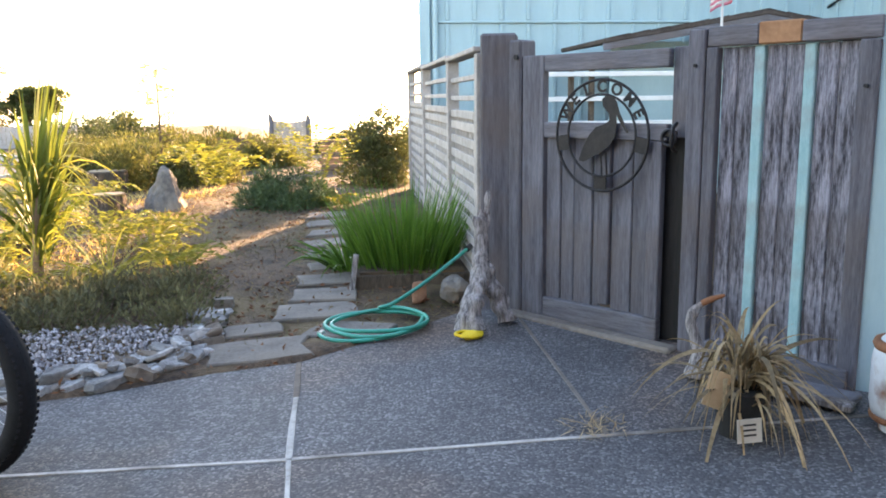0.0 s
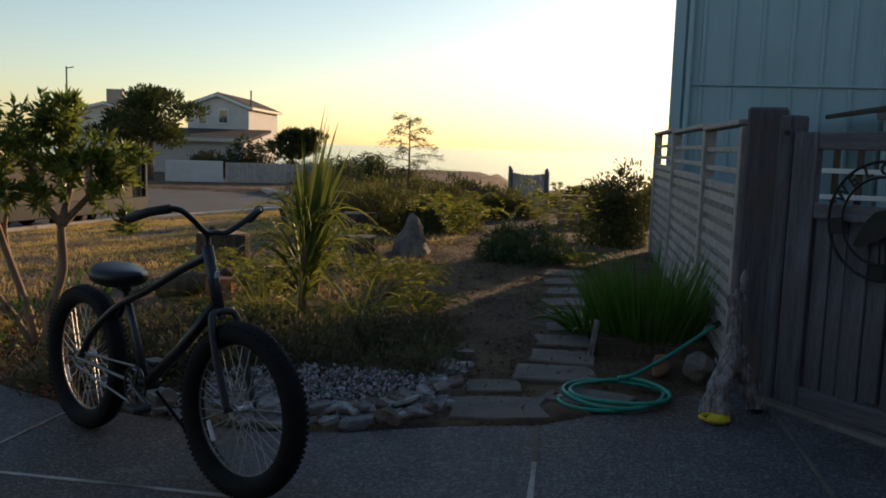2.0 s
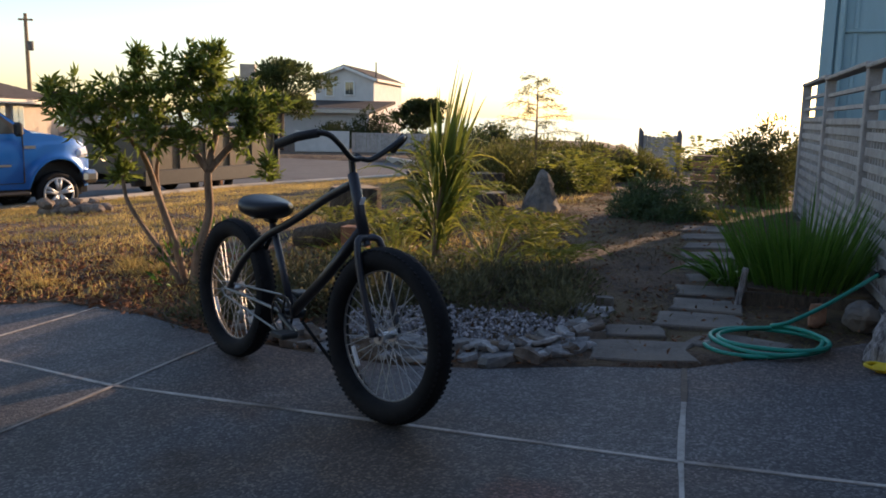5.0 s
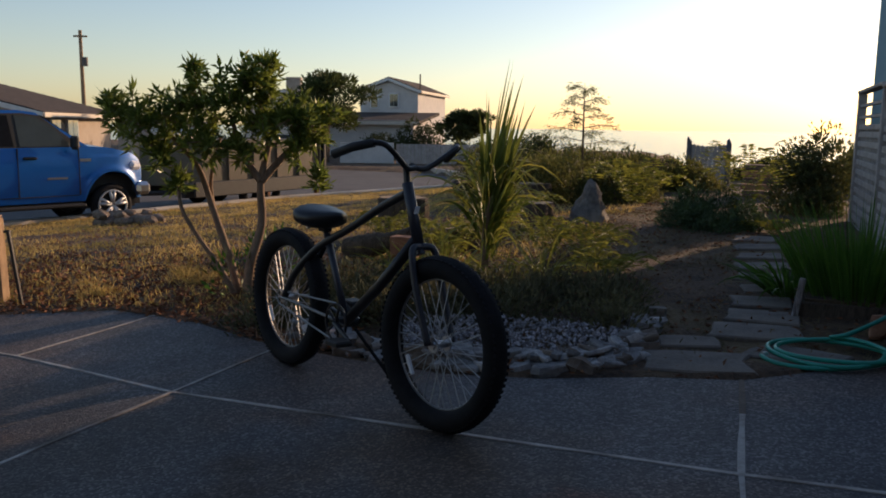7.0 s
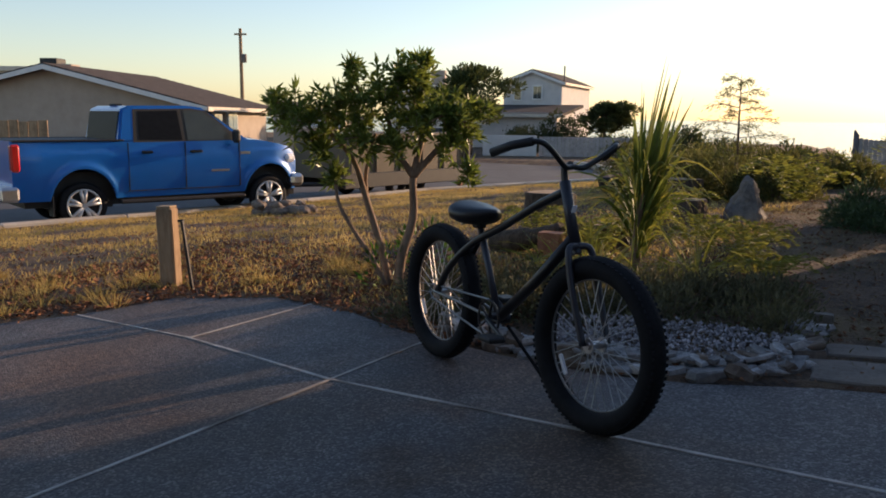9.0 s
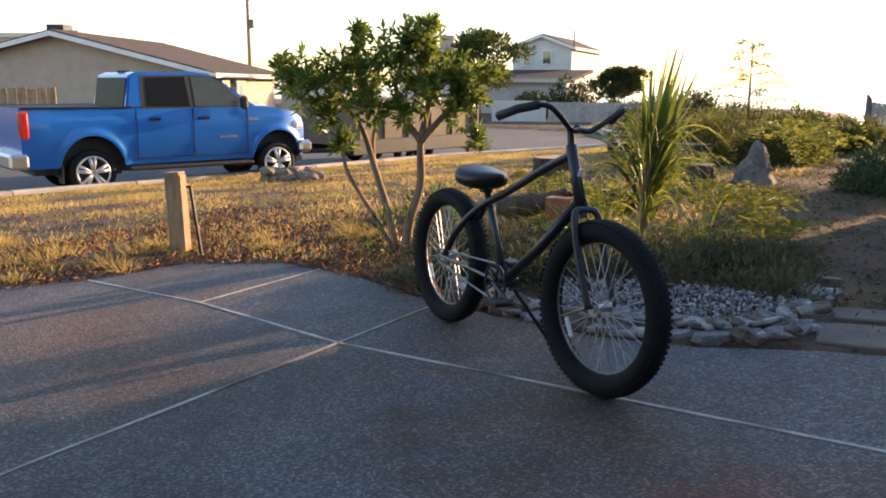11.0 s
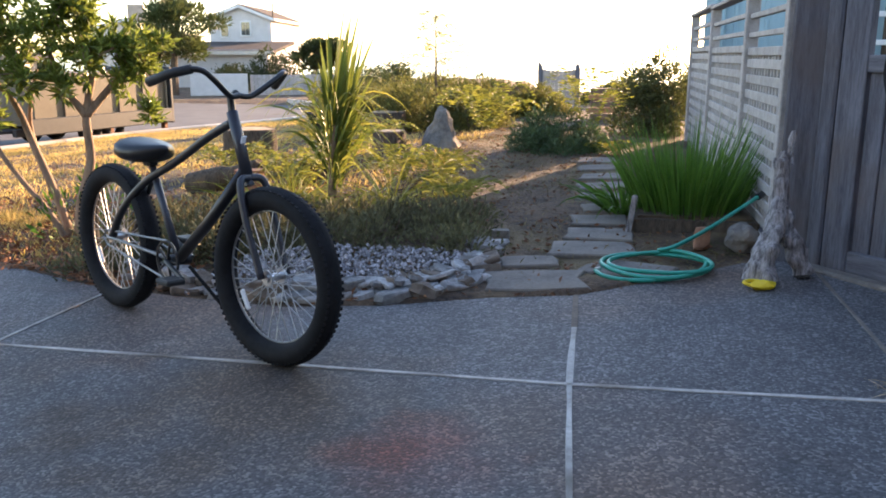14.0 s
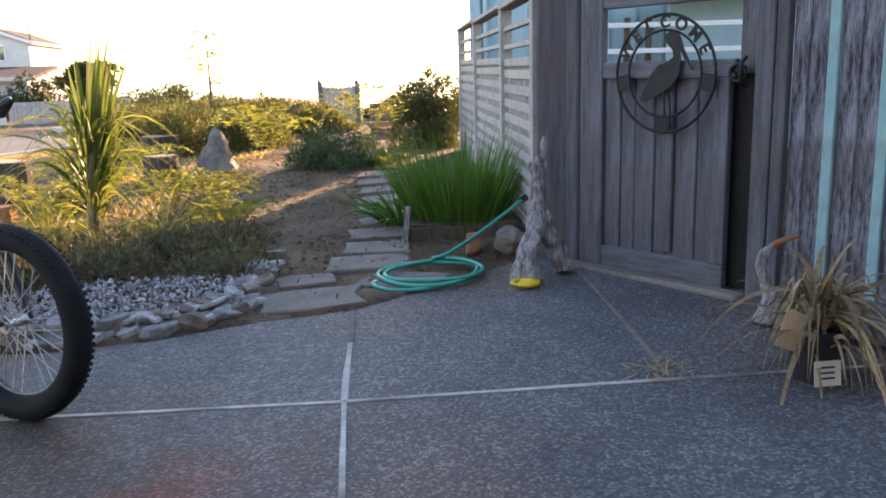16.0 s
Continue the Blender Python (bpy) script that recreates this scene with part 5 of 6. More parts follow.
blade_clump("grass_clump", "lush green strap-leaved clump in a timber planter", (0.50, 5.72), 820, 0.80, 0.40, 0.36, "blade", 5, 0.015, 0.30, 0.24)
blade_clump("strap_plant", "low dark green strap-leaved plant beside the planter", (0.12, 5.95), 130, 0.50, 1.3, 0.45, "blade", 6, 0.028, 0.10)
for (x, y), n, L, s in (((-1.55, 6.2), 90, 0.80, 9), ((-2.3, 6.15), 100, 0.85, 10), ((-2.8, 6.4), 60, 0.62, 12), ((-1.75, 5.85), 70, 0.72, 13), ((-2.35, 5.8), 50, 0.6, 14), ((-1.2, 6.5), 50, 0.5, 15)):
    blade_clump("arching_grass", "arching yellow-green grass round the cordyline", (x, y), n, L * 0.92, 1.7, 0.62, "yellow_blade", s, 0.018, 0.10, group="arching grasses")
for x, y, r, h, k in ((-1.35, 6.75, 0.42, 0.24, 1), (-1.7, 6.9, 0.45, 0.30, 2), (-2.45, 6.7, 0.42, 0.26, 3), (-1.05, 6.25, 0.34, 0.16, 4), (-2.75, 7.0, 0.40, 0.26, 5), (-3.25, 7.2, 0.40, 0.28, 6), (-1.35, 7.3, 0.38, 0.20, 7), (-2.1, 5.75, 0.32, 0.14, 8)):
    fern((x, y), r, 13, 200 + k, height=h)

# ---- hedges and bushes towards the sea ----
bush("juniper", "low dark green spreading juniper", (-0.50, 9.0), (1.2, 1.0, 0.40), 9000, "juniper", 31, 0.07, 0.011, 0.25, 44, sticks=10)
fern((-0.22, 9.25), 0.50, 17, 33, height=0.70)
fern((0.05, 8.9), 0.36, 12, 34, height=0.10)
fern((-1.45, 10.3), 0.66, 18, 35, height=0.50)
fern((-2.62, 9.5), 0.5, 12, 36, height=0.26)
bush("dark_bush", "dull green leafy bush against the fence end", (0.52, 11.2), (0.86, 0.9, 1.14), 6500, "bush_leaf", 41, 0.06, 0.030, 0.6, 46)
for i, (x, y, sx, sz) in enumerate(((-3.75, 12.9, 1.7, 0.62), (-2.75, 12.5, 1.7, 0.72), (-1.95, 12.2, 1.3, 0.58), (-3.1, 14.5, 2.0, 0.74), (-1.2, 14.6, 1.2, 0.48), (-4.7, 15.5, 1.9, 0.75), (-5.6, 17.5, 2.2, 0.85))):
    bush("hedge_bush", "sunlit olive-green feathery hedge bush", (x, y), (sx, 1.2, sz * 1.15), 6500, "olive_leaf", 50 + i, 0.075, 0.022, 0.8, 30)
for i, (x, y, sx, sz) in enumerate(((0.2, 18.2, 1.6, 0.42), (-2.6, 18.2, 2.2, 0.72), (1.8, 16.0, 2.2, 0.8), (-4.4, 20.5, 2.6, 0.80), (-7.2, 25.0, 3.0, 1.4))):
    bush("far_hedge", "dark hedge at the sea end of the garden", (x, y), (sx, 1.4, sz), 5000, "dark_leaf", 70 + i, 0.09, 0.04, 0.5, 24)


def young_conifer():
    rng = np.random.default_rng(44)
    x, y = -2.82, 13.9
    t = thing("young_conifer", "thin young conifer with sparse drooping boughs", "tree", Matrix.Translation((x, y, ground_z(x, y))))
    part("trunk", tube([(0, 0, -0.05), (0.01, 0, 0.8), (0, 0.02, 1.85)], [0.035, 0.02, 0.004], 8), M["stump"], t, "", True)
    for k in range(26):
        z = 0.45 + 1.36 * k / 26
        a = k * 2.4
        L = 0.92 * (1 - (z - 0.35) / 1.65) + 0.10
        e = [(0, 0, z), (math.cos(a) * L * 0.6, math.sin(a) * L * 0.6, z + 0.06), (math.cos(a) * L, math.sin(a) * L, z + 0.03)]
        bough = part("bough", tube(e, [0.008, 0.005, 0.002], 5), M["stump"], t)
        u = rng.uniform(0.2, 1, 130)
        P = np.stack([math.cos(a) * L * u, math.sin(a) * L * u, z + 0.05 * np.sin(u * 3)], 1) + rng.normal(size=(130, 3)) * 0.03
        leaves("needles", P, rng.normal(size=(130, 3)) * 0.5 + np.array([math.cos(a), math.sin(a), -0.3]), 0.075, 0.010, M["olive_leaf"], bough, rng)


young_conifer()


def small_gate(x0, y0):
    t = thing("small_gate", "low weathered picket gate with tall curved posts", "gate", Matrix.Translation((x0, y0, ground_z(x0, y0))))
    for x, h in ((0.0, 0.93), (0.70, 0.90)):
        part("post", prism([(x - 0.045, -0.05), (x + 0.045, -0.05), (x + 0.045, h - 0.1), (x + (0.0 if x else -0.03), h), (x - 0.045, h - 0.05)], 0.07, 0.006), M["grey_wood"], t)
    for k in range(8):
        x = 0.08 + 0.077 * k
        h = 0.79 - 0.03 * math.sin(k / 7 * math.pi)
        part("picket", prism([(x - 0.0375, 0.03), (x + 0.0375, 0.03), (x + 0.0375, h - 0.02), (x, h), (x - 0.0375, h - 0.02)], 0.022, 0.004), M["lattice"], t)
    for z in (0.15, 0.62):
        part("rail", box((0.64, 0.03, 0.07), (0.35, 0.03, z), bevel=0.004), M["grey_wood_h"], t)


small_gate(-1.33, 16.5)
back_fence = thing("back_fence", "low dark board fence at the sea end", "fence", Matrix.Translation((-2.35, 16.7, 0.05)))
for k in range(10):
    part("board", box((0.09, 0.02, 0.62 + 0.03 * math.sin(k * 1.7)), (0.096 * k - 0.1, 0, 0.31), bevel=0.004), M["stump"], back_fence)

stack = thing("board_stack", "small stack of reddish-brown boards beside the fence end", "boards", Matrix.Translation((-0.02, 13.6, ground_z(-0.02, 13.6))))
for k in range(5):
    part("board", box((0.62 - 0.03 * (k % 2), 0.30, 0.075), (0.02 * (-1) ** k, 0.015 * k, 0.045 + 0.098 * k), (0, 0, 3 * (-1) ** k), bevel=0.008), M["patch"] if k % 2 else M["rust_board"], stack)
cable = tube(smooth_path([(6.04, 10.3, 2.42), (6.04, 9.5, 2.62), (6.04, 8.6, 2.84), (6.04, 7.6, 3.08)], 6), 0.016, 6)
single("house_cable", cable, M["black_plastic"], "black cable running up the blue house wall", "cable", smooth=True)

tub = thing("planter_tub", "dark round planter tub with reddish litter on the lawn", "planter", Matrix.Translation((-5.05, 14.9, ground_z(-5.05, 14.9) - 0.01)))
b = bmesh.new()
prof = [(0.25, 0.0), (0.33, 0.10), (0.37, 0.26), (0.39, 0.30), (0.36, 0.31), (0.33, 0.25), (0.0, 0.24)]
rings = [[b.verts.new((q * math.cos(2 * math.pi * k / 28), q * math.sin(2 * math.pi * k / 28), z)) for k in range(28)] for q, z in prof[:-1]]
for p, q in zip(rings, rings[1:]):
    for k in range(28):
        b.faces.new((p[k], p[(k + 1) % 28], q[(k + 1) % 28], q[k]))
part("bowl", b, M["black_wood"], tub, "", True)
part("fill", lump((0.62, 0.62, 0.20), 31, 0.25, 3, 2.2, at=(0, 0, 0.25)), M["red_rock"], tub, "reddish litter")

# ---- stones, stumps, path ----
sr = thing("standing_stone", "rounded grey standing stone in the garden", "rock", Matrix.Translation((-1.745, 9.25, 0.24)))
b = lump((0.54, 0.36, 0.80), 8, 0.24, 4, 1.4)
for v in b.verts:
    f = max(0.0, min(1.0, (v.co.z + 0.05) / 0.50))
    v.co.x = v.co.x * (1 - 0.45 * f) - 0.02 * f
    v.co.y *= 1 - 0.35 * f
    if v.co.x > 0.09 * (1.3 - f):
        v.co.x = 0.09 * (1.3 - f) + 0.35 * (v.co.x - 0.09 * (1.3 - f)) + 0.03 * noise.noise(v.co * 11)
part("stone", b, M["rock"], sr)


def stump(at, r, h, seed, lean=0, label="old dark tree stump with a pale cut top"):
    rng = random.Random(seed)
    x, y = at
    t = thing("tree_stump", label, "stump", Matrix.Translation((x, y, ground_z(x, y) - 0.03)) @ pose(0, 0, 0, lean, 0, 0), "stumps")
    n = 28
    prof = [1 + 0.13 * math.sin(3 * a + seed) + 0.06 * rng.uniform(-1, 1) for a in (2 * math.pi * k / n for k in range(n))]
    b = bmesh.new()
    rings = []
    for z, f in ((0, 1.25), (h * 0.15, 1.1), (h * 0.5, 1.0), (h * 0.97, 0.98), (h, 0.94)):
        rings.append([b.verts.new((r * f * prof[k] * math.cos(2 * math.pi * k / n), r * f * prof[k] * math.sin(2 * math.pi * k / n), z + (0.02 * rng.uniform(-1, 1) if 0 < z < h * 0.9 else 0))) for k in range(n)])
    for i in range(4):
        for k in range(n):
            b.faces.new((rings[i][k], rings[i][(k + 1) % n], rings[i + 1][(k + 1) % n], rings[i + 1][k]))
    b.faces.new(rings[-1])
    part("bark", b, M["stump"], t)
    b = bmesh.new()
    b.faces.new([b.verts.new((r * 0.9 * prof[k] * math.cos(2 * math.pi * k / n), r * 0.9 * prof[k] * math.sin(2 * math.pi * k / n), h + 0.004)) for k in range(n)])
    part("cut_top", b, M["stump_top"], t, "pale cut top")
    return t


stump((-3.45, 8.0), 0.24, 0.42, 2)
stump((-2.30, 9.0), 0.17, 0.26, 5)
stump((-3.15, 12.0), 0.26, 0.36, 7)
stump((-2.55, 7.3), 0.16, 0.22, 9)
split = single("rock", lump((0.30, 0.26, 0.44), 11, 0.3, 3, at=(0, 0, 0.16), flat=True), M["red_rock"], "reddish split rock among the grasses", "rock", Matrix.Translation((-2.72, 6.35, 0.12)))
log = thing("log", "weathered fallen log behind the grasses", "log", Matrix.Translation((-3.1, 6.7, ground_z(-3.1, 6.7))))
part("trunk", tube(smooth_path([(-0.35, 0.1, 0.06), (0, 0.0, 0.14), (0.35, -0.1, 0.24)]), [0.10] * 7 + [0.075] * 6, 12), M["stump"], log, "", True)

FLAGS = [((-0.33, 4.36), 0.48, 0.30, 6), ((0.12, 4.58), 0.42, 0.27, -28), ((-0.40, 4.72), 0.30, 0.20, 8), ((-0.06, 4.99), 0.46, 0.28, 2), ((-0.02, 5.34), 0.42, 0.28, -4), ((-0.03, 5.72), 0.36, 0.24, 3), ((0.0, 6.10), 0.36, 0.22, 8), ((-0.02, 6.50), 0.38, 0.24, -6), ((-0.04, 6.92), 0.36, 0.24, 4), ((-0.04, 7.35), 0.36, 0.24, 0), ((-0.06, 7.80), 0.38, 0.26, 7), ((-0.10, 8.25), 0.36, 0.26, -5)]
path = thing("stepping_path", "row of worn flagstones leading through the garden", "path", kind="structure")
for i, ((x, y), w, dp, a) in enumerate(FLAGS):
    rr = random.Random(i + 40)
    pts = []
    for cx, cy in ((-1, -1), (0.1, -1), (1, -1), (1, 0.2), (1, 1), (-0.2, 1), (-1, 1), (-1, -0.1)):
        pts.append((0.5 * w * (cx + rr.uniform(-0.13, 0.13)), 0.5 * dp * (cy + rr.uniform(-0.15, 0.15))))
    b = bmesh.new()
    f = b.faces.new([b.verts.new((px, py, 0)) for px, py in pts])
    ext = bmesh.ops.extrude_face_region(b, geom=[f])
    bmesh.ops.translate(b, vec=(0, 0, 0.05), verts=[v for v in ext["geom"] if isinstance(v, bmesh.types.BMVert)])
    bmesh.ops.recalc_face_normals(b, faces=b.faces)
    bmesh.ops.bevel(b, geom=[e for e in b.edges if e.verts[0].co.z > 0.04 and e.verts[1].co.z > 0.04], offset=0.008, segments=1, affect="EDGES")
    zz = max(ground_z(x, y), plane(x, y) if y < 4.6 else -9)
    o = part("flagstone", b, M["flag"], path)
    o.matrix_world = Matrix.Translation((x, y, zz - 0.034)) @ pose(0, 0, 0, rr.uniform(-1, 1) + 2.0, rr.uniform(-1, 1) - 2, a)

# border of broken slate round the white gravel
def shard(seed):
    """A broken flat stone: an uneven outline with sloping, split sides."""
    q = random.Random(seed)
    n = q.choice((5, 6, 7))
    w, d, h = q.uniform(0.20, 0.30), q.uniform(0.11, 0.18), q.uniform(0.018, 0.042)
    ring = [(w / 2 * math.cos(a) * q.uniform(0.75, 1.15), d / 2 * math.sin(a) * q.uniform(0.75, 1.2)) for a in (2 * math.pi * (k + q.uniform(-0.3, 0.3)) / n for k in range(n))]
    b = bmesh.new()
    rows = []
    for z, f in ((-h, 0.93), (-h * 0.2, 1.03), (h * 0.7, 0.97), (h, 0.88)):
        rows.append([b.verts.new((x * f * q.uniform(0.94, 1.05), y * f * q.uniform(0.94, 1.05), z + h * q.uniform(-0.25, 0.25))) for x, y in ring])
    for i in range(3):
        for k in range(n):
            b.faces.new((rows[i][k], rows[i][(k + 1) % n], rows[i + 1][(k + 1) % n], rows[i + 1][k]))
    b.faces.new(rows[0][::-1])
    b.faces.new(rows[-1])
    return b


VARIANTS = []
for s in range(11):
    o = single("border_stone", shard(s + 20), M["slate"] if s % 4 else M["brown_slate"], "angular pale broken border stone", "stone", group="border stones")
    VARIANTS.append(o)
rs = random.Random(5)
LINE = [Vector(p) for p in ((-2.55, 4.35), (-2.1, 4.14), (-1.7, 4.05), (-1.35, 4.02), (-1.0, 4.10), (-0.78, 4.22), (-0.66, 4.40), (-0.62, 4.65), (-0.66, 4.92))]
LP = smooth_path([(p.x, p.y, 0) for p in LINE], 10)
placed = 0
for row, (dz, push) in enumerate(((0.01, 0.0), (0.02, 0.12), (0.055, 0.06))):
    for i, p in enumerate(LP):
        if rs.random() < (0.04, 0.15, 0.30)[row]:
            continue
        q = p + Vector((0.04 * rs.uniform(-1, 1) - push * 0.4, push + 0.03 * rs.uniform(-1, 1), 0))
        z = max(ground_z(q.x, q.y), plane(q.x, q.y) - 0.02) + dz
        m = Matrix.Translation((q.x, q.y, z)) @ pose(0, 0, 0, rs.uniform(-14, 24), rs.uniform(-15, 15), rs.uniform(-60, 60))
        f = rs.choice((0.35, 0.42, 0.5, 0.6, 0.7, 0.85))
        src = VARIANTS[placed % 11]
        if placed < 11:
            o = src
            o.matrix_world = m
        else:
            o = copy_thing(src, m)
        o.scale = (f, f, f * rs.uniform(0.8, 1.2))
        placed += 1


def scatter(name, label, pts, size, mat, seed, category):
    """Many small stones as one mesh."""
    rng = np.random.default_rng(seed)
    V, F = [], []
    cube = np.array([[1, 0, 0], [-1, 0, 0], [0, 1, 0], [0, -1, 0], [0, 0, 1], [0, 0, -1]], float)
    tri = [(0, 2, 4), (2, 1, 4), (1, 3, 4), (3, 0, 4), (2, 0, 5), (1, 2, 5), (3, 1, 5), (0, 3, 5)]
    for i, p in enumerate(pts):
        s = size * rng.uniform(0.5, 1.3) * rng.uniform(0.6, 1.3, (6, 1))
        V.append(cube * s + np.array(p) + rng.normal(size=(6, 3)) * size * 0.15)
        F += [(a + 6 * i, b + 6 * i, c + 6 * i) for a, b, c in tri]
    o = raw(name, np.concatenate(V).tolist(), F, M[mat])
    return tagged(o, label, category, kind="stuff")


rg = np.random.default_rng(8)
pts = []
while len(pts) < 2200:
    x, y = rg.uniform(-1.95, -0.70), rg.uniform(4.05, 4.85)
    if y > np.interp(x, [p.x for p in LINE[:6]], [p.y for p in LINE[:6]]) + 0.08 and y < 4.70 - 0.25 * (x + 1.3) ** 2:
        pts.append((x, y, max(ground_z(x, y), plane(x, y) - 0.03) + 0.02 + 0.12 * max(0, y - 4.2) + rg.uniform(0, 0.02)))
scatter("gravel", "small white gravel chips inside the stone border", pts, 0.011, "gravel", 9, "gravel")

# dry groundcover mound
cover = thing("groundcover", "low grey-green groundcover mounded behind the gravel", "groundcover")
rng = np.random.default_rng(61)
P, D, tw = [], [], None
for k in range(190):
    x, y = rng.uniform(-3.0, -0.74), rng.uniform(4.66, 5.75)
    if x < -2.3:
        y -= 0.25
    if noise.noise(Vector((x * 3.1, y * 3.1, 7.0))) < -0.16:
        continue
    h = 0.78 * (0.24 + 0.22 * noise.noise(Vector((x * 2.5, y * 2.5, 2.0)))) * (0.55 if x > -1.15 else 1.0) * math.sin(min(1, max(0, (y - 4.55) / 1.15)) * math.pi) ** 0.5 * rng.uniform(0.35, 1.15)
    c = np.array([x, y, ground_z(x, y) + h * 0.6])
    q = sphere_points(120, rng)
    P.append(c + q * np.array([0.19, 0.19, 0.13]) * rng.uniform(0.3, 1.25, (120, 1)))
    D.append(q + np.array([0, 0, 0.7]) + rng.normal(size=(120, 3)) * 0.5)
    for _ in range(3):
        tw = tube([(x, y, c[2] - 0.12), (x + rng.uniform(-.16, .16), y + rng.uniform(-.16, .08), c[2] + rng.uniform(0.02, 0.14))], [0.004, 0.0015], 3, tw)
leaves("foliage", np.concatenate(P), np.concatenate(D), 0.046, 0.019, M["cover"], cover, rng)
tagged(part("twig", tw, M["dry_twig"], cover), kind="stuff")

# ---- hose, driftwood, planter ----
hose = thing("garden_hose", "coiled green garden hose running to the fence tap", "hose")
pts = []
z0 = lambda x, y: max(ground_z(x, y), plane(x, y)) + 0.013
for k in range(0, 66):
    a = radians(200 + k * 15)
    rr = 0.285 - 0.022 * (k / 24) + 0.02 * math.sin(k * 0.7)
    x, y = 0.23 + rr * math.cos(a) + 0.03 * (k / 24), 4.62 + rr * 0.88 * math.sin(a)
    pts.append((x, y, z0(x, y) + 0.012 * (k / 24)))
x, y, z = pts[-1]
pts += [(0.36, 4.83, 0.245), (0.52, 4.98, 0.30), (0.70, 5.16, 0.38), (0.86, 5.33, 0.455)]
part("tube", tube(smooth_path(pts, 3), 0.0112, 9), M["hose"], hose, "", True)
part("tap_fitting", rod((0.85, 5.32, 0.45), (0.885, 5.36, 0.465), 0.019, n=10), M["iron"], hose)
part("end_fitting", rod(pts[0], (pts[0][0] + 0.02, pts[0][1] + 0.03, pts[0][2]), 0.016, n=10), M["chrome"], hose)

dw = thing("driftwood", "upright bleached driftwood root leaning on the gate post", "driftwood", Matrix.Translation((0.83, 4.48, plane(0.83, 4.48))) @ pose(0, 0, 0, 0, 0, 12) @ Matrix.Diagonal((1.02, 0.95, 0.86, 1.0)))
b = None
for pts, r0, r1 in (
    ([(-0.115, -0.05, 0.0), (-0.105, -0.04, 0.10), (-0.06, -0.01, 0.22), (-0.015, 0.03, 0.36), (0.0, 0.06, 0.50), (-0.005, 0.09, 0.66)], 0.066, 0.022),
    ([(0.115, -0.01, 0.03), (0.095, 0.0, 0.13), (0.045, 0.02, 0.26), (0.015, 0.05, 0.42), (0.03, 0.09, 0.60), (0.055, 0.12, 0.82)], 0.056, 0.012),
    ([(-0.075, -0.09, 0.02), (-0.085, -0.07, 0.14), (-0.04, -0.02, 0.26)], 0.045, 0.04),
    ([(-0.01, 0.04, 0.24), (-0.005, 0.05, 0.38), (0.01, 0.08, 0.58), (0.02, 0.11, 0.70)], 0.058, 0.016),
    ([(-0.15, -0.02, 0.0), (-0.13, -0.02, 0.08), (-0.09, -0.01, 0.16)], 0.035, 0.035),
):
    sp = smooth_path(pts, 5)
    b = tube(sp, [r0 + (r1 - r0) * k / (len(sp) - 1) for k in range(len(sp))], 12, b)
bmesh.ops.subdivide_edges(b, edges=b.edges[:], cuts=1, use_grid_fill=True)
b.normal_update()
for v in b.verts:
    c = v.co
    ridge = noise.noise(Vector((c.x * 42, c.y * 42, c.z * 7))) * 0.016 + noise.noise(c * 13) * 0.018
    v.co = c + v.normal * ridge + Vector((noise.noise(c * 6), noise.noise(c * 6 + Vector((5, 0, 0))), 0)) * 0.022
    v.co.z = max(v.co.z, -0.005)
part("root", b, M["drift"], dw, "", True)
yc = thing("yellow_scoop", "small bright yellow plastic toy on the paving", "toy", Matrix.Translation((0.735, 4.30, plane(0.735, 4.30))) @ pose(0, 0, 0, 0, 0, 20))
b = lump((0.12, 0.07, 0.05), 4, 0.2, 2, at=(0, 0, 0.022))
part("body", b, M["yellow"], yc)
part("handle", tube(smooth_path([(-0.05, 0, 0.02), (-0.08, 0.03, 0.03), (-0.03, 0.06, 0.03), (0.03, 0.04, 0.025)]), 0.009, 8), M["yellow"], yc)

planter = thing("planter", "low dark timber planter box", "planter", Matrix.Translation((0.52, 5.66, 0.18)))
for y, w in ((-0.24, 0.74), (0.26, 0.74)):
    part("board", box((w, 0.04, 0.13), (0, y, 0.04), bevel=0.006), M["stump"], planter)
for x in (-0.35, 0.35):
    part("board", box((0.04, 0.46, 0.13), (x, 0.01, 0.04), bevel=0.006), M["stump"], planter)
part("earth", box((0.66, 0.46, 0.04), (0, 0.01, 0.10)), M["soil"], planter)
part("corner_stake", box((0.035, 0.03, 0.30), (-0.37, -0.27, 0.10), (0, 8, 0), bevel=0.005), M["drift"], planter)
single("rock", lump((0.20, 0.15, 0.16), 14, 0.2, 3), M["rock"], "rounded greenish-grey rock by the planter", "rock", Matrix.Translation((0.74, 5.02, 0.27)))
single("rock", lump((0.17, 0.10, 0.16), 15, 0.35, 2, flat=True), M["red_rock"], "broken reddish rock by the planter", "rock", Matrix.Translation((0.53, 5.05, 0.25)))
single("rock", lump((0.16, 0.13, 0.12), 16, 0.3, 2, flat=True), M["rock"], "small mossy rock beside the path", "rock", Matrix.Translation((-0.62, 5.2, 0.2)))

